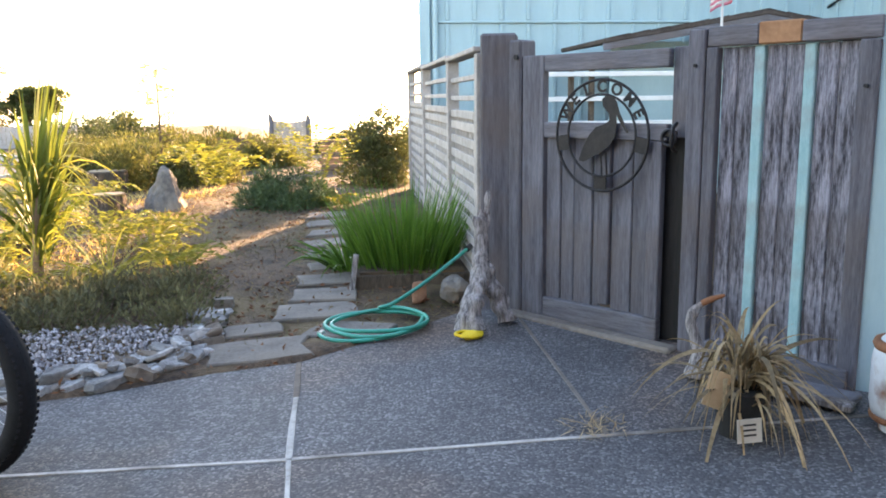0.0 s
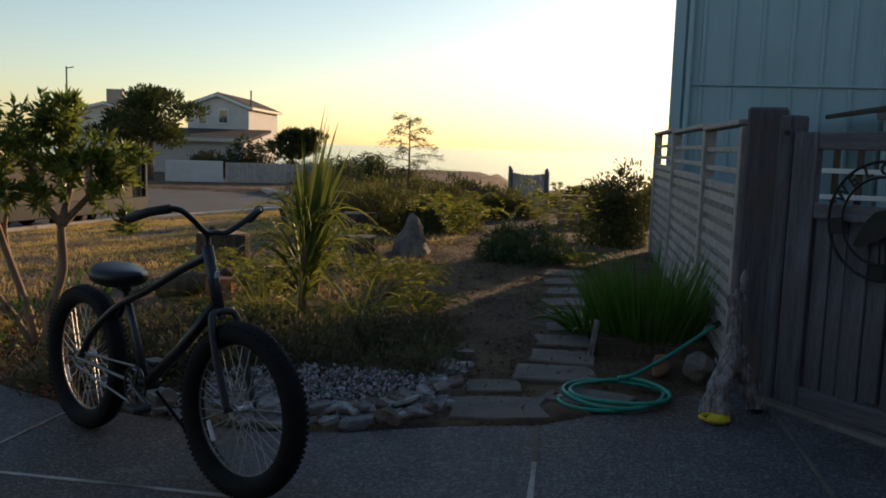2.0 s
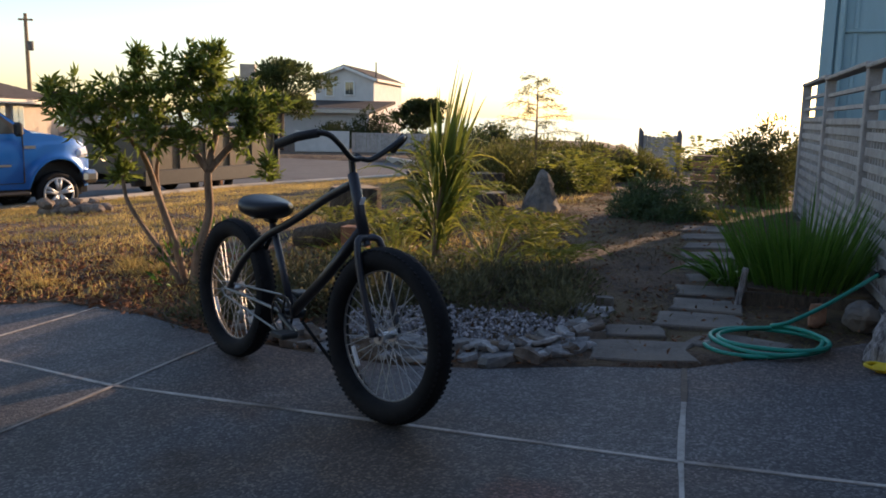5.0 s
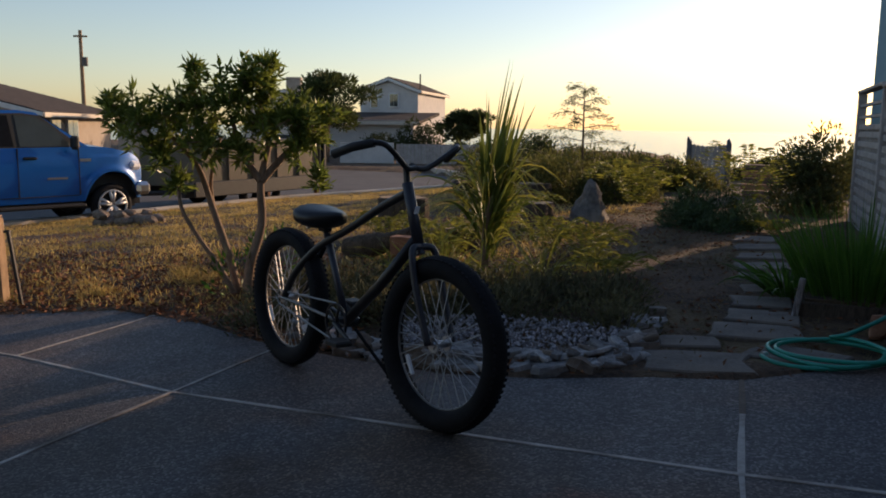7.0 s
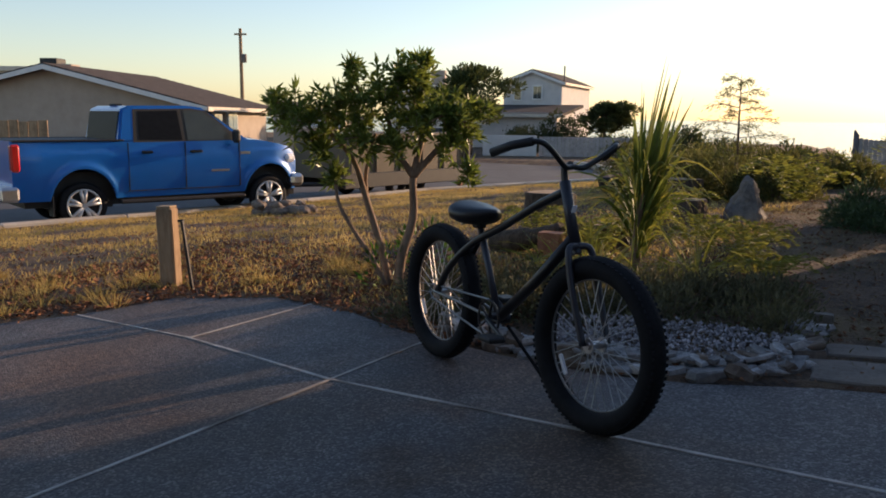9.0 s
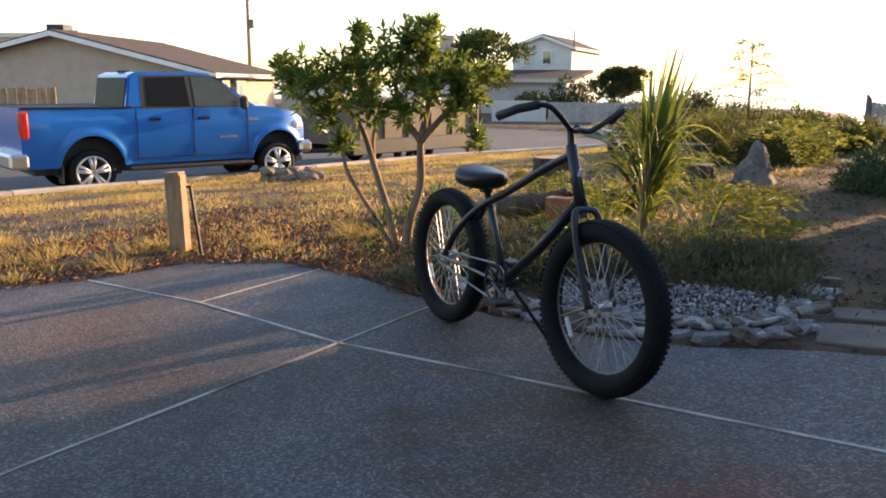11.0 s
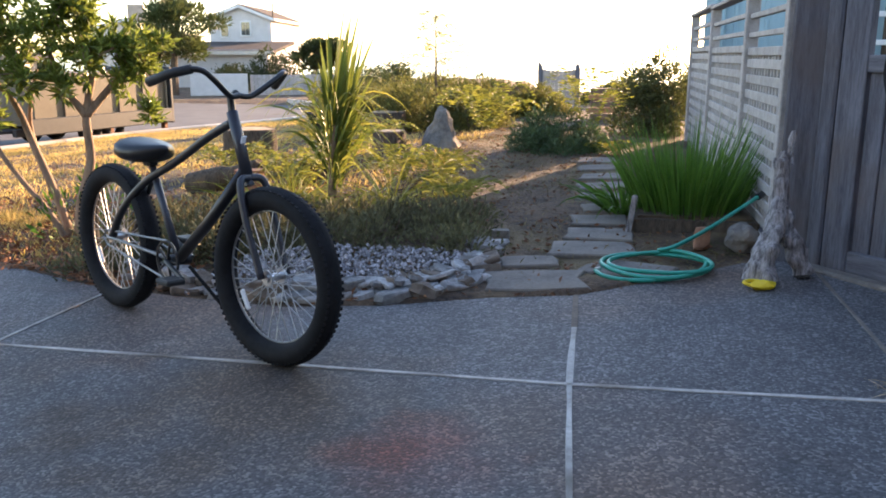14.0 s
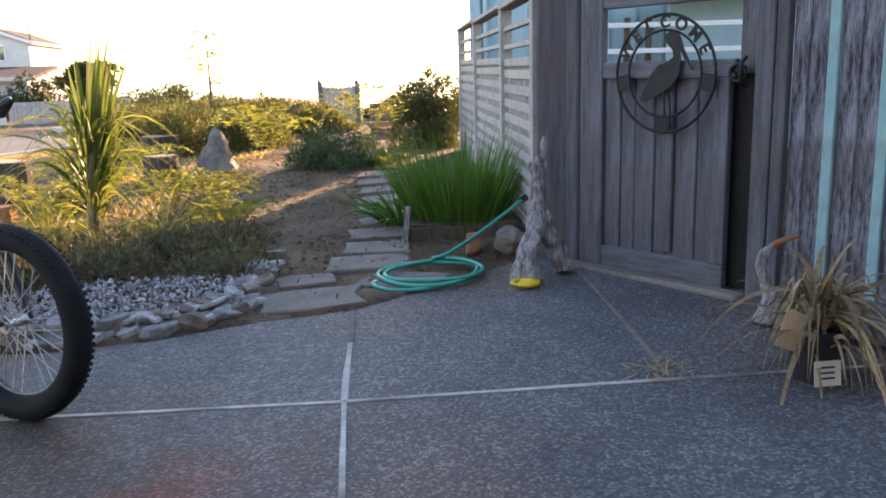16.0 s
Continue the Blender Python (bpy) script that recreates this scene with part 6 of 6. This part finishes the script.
# ---- by the gate: dried plant, canister, bird ornament ----
dp = thing("dried_plant", "dried straw-coloured plant in a small pot with a tag", "plant", Matrix.Translation((1.53, 3.03, plane(1.53, 3.03))))
part("pot", rod((0, 0, 0.0), (0, 0, 0.17), 0.075, 0.10, 20), M["black_plastic"], dp)
rng = np.random.default_rng(77)
for k in range(5):
    n = 42
    a = rng.uniform(0, 2 * np.pi, n)
    r = rng.uniform(0.0, 1.0, n)
    P = np.stack([np.cos(a) * 0.075 * r, np.sin(a) * 0.075 * r, rng.uniform(0.10, 0.30, n)], 1)
    D = np.stack([np.cos(a) * r + 0.12 + rng.normal(size=n) * 0.25, np.sin(a) * r + rng.normal(size=n) * 0.25, rng.uniform(0.1, 2.0, n)], 1)
    tagged(blades("dead_foliage", P, D, rng.uniform(0.14, 0.46, n), (0.014, 0.026, 0.020, 0.017, 0.023)[k], rng.uniform(0.3, 1.9, n), M["straw"], dp, rng, 8), kind="stuff")
n = 16
a = rng.uniform(-0.9, 0.9, n) + np.where(rng.random(n) < 0.3, np.pi, 0)
tagged(blades("trailing_foliage", np.stack([np.cos(a) * 0.04, np.sin(a) * 0.04, np.full(n, 0.20)], 1), np.stack([np.cos(a), np.sin(a), rng.uniform(0.3, 0.8, n)], 1), rng.uniform(0.35, 0.58, n), 0.013, 0.75, M["straw"], dp, rng, 8), kind="stuff")
part("tag", box((0.095, 0.004, 0.085), (-0.02, -0.118, 0.055), (-8, 0, 5), bevel=0.001), M["paper"], dp, "pale paper plant tag")
for k in range(3):
    part("tag_line", box((0.05, 0.002, 0.007), (-0.02, -0.122 + 0.0028 * k, 0.040 + 0.018 * k), (-8, 0, 5)), M["black_plastic"], dp)
part("card", box((0.075, 0.006, 0.13), (-0.12, -0.06, 0.19), (-12, 20, -10), bevel=0.001), M["card"], dp)

can = thing("gas_canister", "rusty white gas canister beside the panel", "canister", Matrix.Translation((2.12, 2.92, plane(2.12, 2.92))) @ Matrix.Scale(0.86, 4))
b = bmesh.new()
prof = [(0.12, 0.0), (0.125, 0.05), (0.155, 0.07), (0.165, 0.12), (0.165, 0.30), (0.155, 0.36), (0.12, 0.40), (0.05, 0.42)]
rings = [[b.verts.new((q * math.cos(2 * math.pi * k / 32), q * math.sin(2 * math.pi * k / 32), z)) for k in range(32)] for q, z in prof]
for i in range(len(prof) - 1):
    for k in range(32):
        b.faces.new((rings[i][k], rings[i][(k + 1) % 32], rings[i + 1][(k + 1) % 32], rings[i + 1][k]))
b.faces.new(rings[-1])
part("shell", b, M["tank_white"], can, "", True)
part("shoulder", torus(0.145, 0.022, 32, 8, m=pose(0, 0, 0.365, 90, 0, 0)), M["rust"], can, "rust-covered shoulder", True)
part("foot_ring", torus(0.145, 0.018, 32, 8, m=pose(0, 0, 0.06, 90, 0, 0)), M["rust"], can, "", True)
part("valve", rod((0, 0, 0.41), (0, 0, 0.50), 0.03, 0.022, 14), M["rust"], can)
part("valve_handle", rod((-0.05, 0, 0.505), (0.05, 0, 0.505), 0.012, n=10), M["rust"], can)

orn = bmesh.new()
orn = tube(smooth_path([(0.0, 0, 0.02), (0.0, 0, 0.12), (-0.03, 0, 0.22), (-0.05, 0, 0.30), (-0.02, 0, 0.37), (0.05, 0, 0.41), (0.11, 0, 0.44)]), [0.075, 0.075, 0.07, 0.06, 0.055, 0.05, 0.045, 0.04, 0.035, 0.032, 0.03, 0.028, 0.026, 0.026, 0.027, 0.028, 0.028, 0.027, 0.026, 0.025, 0.027, 0.028, 0.026, 0.022, 0.018, 0.016, 0.014, 0.013, 0.012, 0.010, 0.009, 0.008, 0.007, 0.006, 0.005, 0.004, 0.003][:37], 12)
bird = single("bird_ornament", orn, M["drift"], "carved bird ornament with a rusty bill by the gate", "ornament", Matrix.Translation((1.60, 3.55, plane(1.60, 3.55))) @ pose(0, 0, 0, 0, 0, -30) @ Matrix.Scale(0.85, 4), smooth=True)
part("bill", tube(smooth_path([(0.0, 0, 0.39), (0.055, 0, 0.42), (0.105, 0, 0.44)]), [0.017] * 6 + [0.014, 0.013, 0.012, 0.011, 0.010, 0.008, 0.006], 8), M["rust"], bird, "rust-brown bill", True)
bd = thing("loose_board", "weathered board lying at the foot of the panel", "board", Matrix.Translation((1.87, 3.42, plane(1.87, 3.42) + 0.02)) @ pose(0, 0, 0, 0, 0, -52))
part("plank", box((0.62, 0.13, 0.03), (0.02, -0.02, 0.0), bevel=0.006), M["grey_wood_h"], bd)
part("plank", box((0.42, 0.07, 0.03), (0.14, -0.12, 0.01), (0, 3, 6), bevel=0.006), M["drift"], bd)
fl = thing("garden_flag", "small faded striped cloth flag on a white stick", "flag", GATE @ Matrix.Translation((1.10, 0.12, 0)))
part("stick", rod((0, 0, 1.2), (0, 0, 1.60), 0.006, n=8), M["white_trim"], fl)


def cloth(x0, x1, z0, z1, drop=0.030):
    """A limp piece of cloth with soft folds, hung out along -x."""
    b = bmesh.new()
    rows = []
    for i in range(9):
        u = x0 + (x1 - x0) * i / 8
        rows.append([b.verts.new((0.045 - u, y0 + 0.012 * math.sin(u * 75), 1.66 - drop * u / 0.1 - z)) for z in (z0, z1) for y0 in (-0.001, 0.001)])
    for p, q in zip(rows, rows[1:]):
        for i, j in ((0, 1), (1, 3), (3, 2), (2, 0)):
            b.faces.new((p[i], p[j], q[j], q[i]))
    bmesh.ops.recalc_face_normals(b, faces=b.faces)
    return b


for k in range(7):
    part("stripe", cloth(0.042 if k < 4 else 0.0, 0.11, 0.0125 * k, 0.0125 * (k + 1)), M["pink"] if k % 2 == 0 else M["white_trim"], fl, "", True)
part("canton", cloth(0.0, 0.042, 0.0, 0.05), M["faded_blue"], fl, "faded blue corner", True)

# ---- street-side garden ----
post = thing("timber_post", "short weathered timber post at the edge of the paving", "post", Matrix.Translation((-5.12, 4.60, ground_z(-5.12, 4.60))) @ pose(0, 0, 0, 0, -2, 0))
b = box((0.132, 0.12, 0.66), (0, 0, 0.28), (0, 0, 20), bevel=0.014)
part("timber", b, M["mulch_wood"], post)
part("cap", box((0.115, 0.105, 0.012), (0, 0, 0.617), (0, 0, 20), bevel=0.003), M["stump_top"], post)
st = thing("metal_stake", "thin dark metal stake beside the timber post", "stake", Matrix.Translation((-4.88, 4.55, ground_z(-4.88, 4.55))))
part("bar", box((0.022, 0.022, 0.56), (0, 0, 0.25), (0, -8, 10), bevel=0.003), M["iron"], st)
part("hook", box((0.05, 0.022, 0.02), (-0.055, 0, 0.52), (0, -8, 10), bevel=0.003), M["iron"], st)
for k in range(17):
    rr = random.Random(k + 90)
    x, y = -9.6 + 0.85 * rr.random() * (1 if k % 3 else 0.6), 10.5 + rr.uniform(-0.25, 0.3)
    s = rr.uniform(0.14, 0.25)
    single("field_stone", lump((s * 1.3, s, s * 0.8), k + 60, 0.22, 2), M["brown_rock"], "rounded brown field stone in a heap by the kerb", "stone", Matrix.Translation((x, y, ground_z(x, y) + s * 0.25 + (0.12 if k % 4 == 0 else 0))), "heap of field stones")

# ---- houses across the street ----
def gable_house(name, label, at, turn, w, dp, wall_h, roof_h, wall, over=0.4, group=""):
    """Gable end towards local -y; w across the gable, dp deep."""
    t = thing(name, label, "house", Matrix.Translation(at) @ pose(0, 0, 0, 0, 0, turn), group)
    part("wall", prism([(-w / 2, 0), (w / 2, 0), (w / 2, wall_h), (0, wall_h + roof_h), (-w / 2, wall_h)], dp, m=pose(0, dp / 2, 0)), M[wall], t)
    ang = math.atan2(roof_h, w / 2)
    sl = (w / 2 + over) / math.cos(ang)
    for s in (-1, 1):
        cx, cz = s * (w / 2 + over) / 2, wall_h + roof_h - math.tan(ang) * (w / 2 + over) / 2 + 0.09
        part("roof", box((sl, dp + 2 * over, 0.14), (cx, dp / 2, cz), (0, s * math.degrees(ang), 0), bevel=0.01), M["shingle"], t, "dark shingled roof")
        for k in range(int(sl / 0.42)):
            u = 0.2 + 0.42 * k
            part("shingle_course", box((0.44, dp + 2 * over, 0.03), (s * u * math.cos(ang), dp / 2, wall_h + roof_h + 0.165 - u * math.sin(ang)), (0, s * (math.degrees(ang) + 2.6), 0)), M["shingle"], t)
        part("barge_board", box((sl, 0.05, 0.17), (cx, -over - 0.03, cz - 0.05), (0, s * math.degrees(ang), 0)), M["white_trim"], t)
        part("gutter", box((0.12, dp + 2 * over, 0.16), (s * (w / 2 + over), dp / 2, wall_h - math.tan(ang) * over + 0.05)), M["cream"], t)
    return t


def window(t, x, y, z, w, h, axis="y", arch=False):
    f = part("window", box((w + 0.16, 0.08, h + 0.16) if axis == "y" else (0.08, w + 0.16, h + 0.16), (x, y, z), bevel=0.01), M["white_trim"], t)
    o = -0.045 if axis == "y" else 0.045
    for k in (-1, 1):
        g = box((w * 0.46, 0.03, h) if axis == "y" else (0.03, w * 0.46, h), (x + (k * w * 0.25 if axis == "y" else o), y + (o if axis == "y" else k * w * 0.25), z))
        part("pane", g, M["pale_glass"], f)
    return f


# long low tan house
nh = gable_house("bungalow", "low tan stucco bungalow with a brown gabled roof", (-28.6, 20.0, -0.6), 28, 11.0, 10.0, 2.15, 1.35, "stucco", 0.5)
window(nh, 5.52, 2.2, 1.35, 1.0, 1.1, "x")
window(nh, 5.52, 4.2, 1.35, 1.3, 1.1, "x")
part("chimney", box((1.0, 0.8, 0.6), (-1.2, 3.5, 3.55), bevel=0.02), M["stucco"], nh)
part("chimney_cap", box((0.7, 0.8, 0.35), (-1.6, 3.4, 3.9), bevel=0.02), M["black_plastic"], nh)
por = thing("side_porch", "small shingled porch on white posts", "porch", Matrix.Translation((-22.0, 27.5, -0.6)) @ pose(0, 0, 0, 0, 0, 28))
part("roof", box((3.2, 4.0, 0.14), (0, 0, 2.1), (0, 12, 0)), M["shingle"], por)
part("wall", box((2.6, 3.6, 2.0), (-0.2, 0.1, 1.0)), M["stucco"], por)
part("awning", box((1.6, 0.8, 0.08), (0.6, -2.2, 1.55), (18, 0, 0)), M["cream"], por)
for k in range(10):
    part("paling", box((0.10, 0.04, 0.85), (-1.0 + 0.32 * k, -3.0, 0.42)), M["white_trim"], por)
bl = thing("flat_roofed_building", "pale flat-roofed building behind the bungalow", "building", Matrix.Translation((-54, 34, -0.6)) @ pose(0, 0, 0, 0, 0, 28))
part("wall", box((10, 8, 4.6), (0, 4, 2.3)), M["cream"], bl)
part("roof", box((10.6, 8.6, 0.3), (0, 4, 4.75)), M["cream"], bl)
for x in (-2, 0.5, 3):
    window(bl, x, -0.03, 3.4, 1.2, 1.0)
board_fence = thing("board_fence", "brown board fence beside the bungalow", "fence", Matrix.Translation((-24.2, 15.2, -0.6)) @ pose(0, 0, 0, 0, 0, 28))
for k in range(20):
    part("board", box((0.28, 0.05, 1.65 + 0.05 * math.sin(k * 2.1)), (-4.4 + 0.3 * k, 0, 0.82), bevel=0.01), M["mulch_wood"], board_fence)

# two-storey house
fh = gable_house("two_storey_house", "pale grey two-storey house with white trim", (-23.55, 52.0, -0.6), 9, 4.0, 9.0, 4.15, 0.75, "grey_stucco", 0.25)
window(fh, 0.35, -0.04, 3.55, 0.55, 0.8)
w = part("window", prism([(-0.3, -0.5), (0.3, -0.5), (0.3, 0.3), (0.15, 0.5), (-0.15, 0.5), (-0.3, 0.3)], 0.08, m=pose(-1.0, -0.04, 3.5)), M["white_trim"], fh)
part("pane", prism([(-0.22, -0.42), (0.22, -0.42), (0.22, 0.25), (0.1, 0.40), (-0.1, 0.40), (-0.22, 0.25)], 0.03, m=pose(-1.0, -0.095, 3.5)), M["pale_glass"], w)
part("lower_wing", box((6.5, 5, 2.2), (-0.2, -3.0, 1.1)), M["grey_stucco"], fh)
part("lower_roof", box((7.4, 5.8, 0.18), (-0.2, -3.0, 2.35), (6, 0, 0)), M["shingle"], fh)
part("lower_fascia", box((7.4, 0.06, 0.22), (-0.2, -5.92, 2.02)), M["cream"], fh)
part("vent_pipe", rod((2.0, 0.6, 4.3), (2.0, 0.6, 5.3), 0.05, n=8), M["black_plastic"], fh)
fh2 = gable_house("far_house", "pale far house with a chimney", (-36.5, 60.0, -0.6), 20, 6.5, 8.0, 3.6, 0.9, "cream", 0.3)
part("chimney", box((1.2, 0.9, 1.6), (0.6, 1.2, 4.9), bevel=0.02), M["stucco"], fh2)

ww = thing("garden_wall", "pale grey garden wall and pale board fence across the street", "wall", Matrix.Translation((-16.6, 37.5, -0.56)) @ pose(0, 0, 0, 0, 0, 24))
part("wall_run", box((2.6, 0.15, 1.0), (-1.4, 0, 0.50), bevel=0.02), M["grey_stucco"], ww)
for k in range(28):
    part("board", box((0.17, 0.03, 0.95), (0.1 + 0.18 * k, 0.1, 0.47), bevel=0.004), M["lattice"], ww)
pole = thing("utility_pole", "tall wooden utility pole with a short crossarm", "pole", Matrix.Translation((-43.5, 45.6, -0.6)))
part("shaft", rod((0, 0, 0), (-0.35, 0.3, 8.0), 0.16, 0.11, 12), M["mulch_wood"], pole)
part("crossarm", box((0.9, 0.1, 0.12), (-0.34, 0.3, 7.6), (0, 0, 30)), M["mulch_wood"], pole)
part("transformer", rod((-0.05, 0.3, 5.6), (-0.05, 0.3, 6.2), 0.20, n=14), M["rock"], pole)
pole2 = thing("street_lamp", "slim grey far street lamp", "lamp", Matrix.Translation((-33.0, 50.0, -0.6)))
part("shaft", rod((0, 0, 0), (0, 0, 6.4), 0.08, 0.05, 10), M["rock"], pole2)
part("arm", rod((0, 0, 6.3), (0.7, -0.3, 6.35), 0.035, n=8), M["rock"], pole2)


def far_tree(at, h, r, seed, label="dark wind-shaped cypress across the street"):
    rng = np.random.default_rng(seed)
    x, y = at
    t = thing("cypress_tree", label, "tree", Matrix.Translation((x, y, ground_z(x, y))), "far cypresses")
    part("trunk", tube([(0, 0, -0.1), (0.1, 0, h * 0.4), (0.3, 0, h * 0.75)], [0.22, 0.15, 0.06], 8), M["stump"], t)
    b = None
    P, D = [], []
    for k in range(22):
        q = sphere_points(1, rng)[0]
        c = np.array([0.3 + q[0] * r * rng.uniform(0.3, 1.0), q[1] * r * 0.75, h * (0.66 + 0.05 * q[0]) + q[2] * h * 0.27])
        b = tube([(0.1, 0, h * 0.45), tuple(c)], [0.06, 0.02], 5, b)
        s = sphere_points(240, rng)
        P.append(c + s * np.array([0.46, 0.46, 0.20]) * r * rng.uniform(0.5, 1.0) * rng.uniform(0.4, 1.25, (240, 1)))
        D.append(s + np.array([0, 0, 0.5]))
    part("limbs", b, M["stump"], t)
    leaves("crown", np.concatenate(P), np.concatenate(D), 0.24, 0.10, M["dark_leaf"], t, rng)


far_tree((-20.2, 37.0), 4.3, 2.0, 1)
far_tree((-17.0, 47.5), 2.95, 1.35, 2)
far_tree((-24.5, 42.0), 3.6, 1.8, 3)
for i, (x, y, sx, sz) in enumerate(((-17.8, 43.5, 4.2, 2.2), (-13.5, 40, 3.0, 1.3), (-20.6, 44, 2.5, 1.5), (-18.5, 38.6, 1.8, 0.9), (-12.2, 44.0, 4.0, 1.6), (-9.5, 38, 4, 1.4), (-24, 33, 2.5, 1.8))):
    bush("street_bush", "rounded dark green bush across the street", (x, y), (sx, 2.2, sz), 4200, "dark_leaf", 110 + i, 0.16, 0.08, 0.4, 22)

# ---- grass and litter ----
rng = np.random.default_rng(91)
GRASS_N = 190000
gx_, gy_ = rng.uniform(-13, -1.5, GRASS_N), rng.uniform(2.0, 22, GRASS_N)
keep = (gx_ > kerb_x(gy_) + 0.25) & ~paved(gx_, gy_ - 0.12) & ~((gx_ > -3.2) & (gy_ < 6.0))
dens = np.array([noise.noise(Vector((a * 0.9, b * 0.9, 4.0))) for a, b in zip(gx_, gy_)])
keep &= dens > rng.uniform(-0.40, 0.30, GRASS_N)
gx_, gy_ = gx_[keep], gy_[keep]
gz_ = land(gx_, gy_)
n = len(gx_)
lawn = blades("lawn_grass", np.stack([gx_, gy_, gz_ - 0.01], 1), np.stack([rng.normal(size=n) * 0.5, rng.normal(size=n) * 0.5, np.ones(n)], 1), rng.uniform(0.035, 0.11, n), 0.012, 0.25, M["dry_grass"], None, rng, 2)
tagged(lawn, "short dry straw-coloured lawn grass", "grass", kind="stuff")
nw = 9000
wx, wy = rng.uniform(-12, -2.5, nw), rng.uniform(4.5, 20, nw)
wd_ = np.array([noise.noise(Vector((a * 0.6, b * 0.6, 9.0))) for a, b in zip(wx, wy)])
keep = (wx > kerb_x(wy) + 0.3) & ~paved(wx, wy - 0.1) & (wd_ > 0.08)
wx, wy = wx[keep], wy[keep]
n = len(wx)
weeds = blades("green_weeds", np.stack([wx, wy, land(wx, wy) - 0.01], 1), np.stack([rng.normal(size=n) * 0.8, rng.normal(size=n) * 0.8, np.ones(n)], 1), rng.uniform(0.04, 0.12, n), 0.016, 0.3, M["cover"], None, rng, 2)
tagged(weeds, "patches of dull green weeds in the lawn", "weeds", kind="stuff")
N2 = 34000
a_, b_ = rng.uniform(-2.6, 0.75, N2), rng.uniform(4.3, 12.5, N2)
keep = ~paved(a_, b_ - 0.03) & (b_ > 4.2 + np.where(a_ < -0.7, 1.3, 0))
on_path = np.abs(a_ + 0.02) < 0.2
keep &= ~on_path | (rng.random(N2) < 0.18)
a_, b_ = a_[keep], b_[keep]
n = len(a_)
tuft = blades("path_grass", np.stack([a_, b_, land(a_, b_) - 0.005], 1), np.stack([rng.normal(size=n) * 2.6, rng.normal(size=n) * 2.6, np.ones(n)], 1), rng.uniform(0.03, 0.09, n), 0.008, 0.3, M["dull_straw"], None, rng, 2)
tagged(tuft, "sparse dry grass and straw on the garden soil", "grass", kind="stuff")
N3 = 8000
a_, b_ = rng.uniform(-9, 0.8, N3), rng.uniform(3.2, 12, N3)
keep = ~paved(a_, b_ + 0.02)
a_, b_ = a_[keep], b_[keep]
P = np.stack([a_, b_, land(a_, b_) + 0.012], 1)
D = rng.normal(size=P.shape) * np.array([1, 1, 0.25])
lit = leaves("leaf_litter", P, D, 0.045, 0.018, M["litter"], None, rng)
tagged(lit, "scattered brown leaf litter on the soil", "litter", kind="stuff")
N4 = 9000
a_, b_ = rng.uniform(-6.5, -2.2, N4), rng.uniform(3.4, 6.6, N4)
keep = ~paved(a_, b_ + 0.02) & (rng.random(N4) < np.clip(1.5 - 0.45 * (b_ - 3.9), 0, 1))
a_, b_ = a_[keep], b_[keep]
P = np.stack([a_, b_, land(a_, b_) + 0.015], 1)
bark = leaves("bark_chips", P, rng.normal(size=P.shape) * np.array([1, 1, 0.3]), 0.055, 0.022, M["litter"], None, rng)
tagged(bark, "reddish bark chips under the shrub tree", "mulch", kind="stuff")
# tall dry tufts along the edge of the paving
for k in range(44):
    q = random.Random(k + 300)
    x = q.uniform(-7.5, -3.9)
    y = float(np.interp(x, [p[0] for p in EDGE], [p[1] for p in EDGE])) + q.uniform(0.12, 1.5)
    blade_clump("dry_tuft", "tuft of dry golden grass beside the paving", (x, y), 70, q.uniform(0.12, 0.22), 0.9, 0.4, "dry_grass", 400 + k, 0.007, 0.09, seg=3, group="dry grass tufts", tufts=1)
# straw caught along the joint by the gate
P = np.stack([1.04 + rng.normal(size=90) * 0.05, 3.17 + rng.normal(size=90) * 0.06, np.zeros(90)], 1)
P[:, 2] = plane(P[:, 0], P[:, 1]) + 0.006
straw = blades("straw_tuft", P, rng.normal(size=(90, 3)) * np.array([1, 1, 0.25]) + np.array([0, 0, 0.25]), rng.uniform(0.04, 0.13, 90), 0.006, 0.1, M["straw"], None, rng, 2)
tagged(straw, "dry straw caught in the paving joint", "straw", kind="stuff")
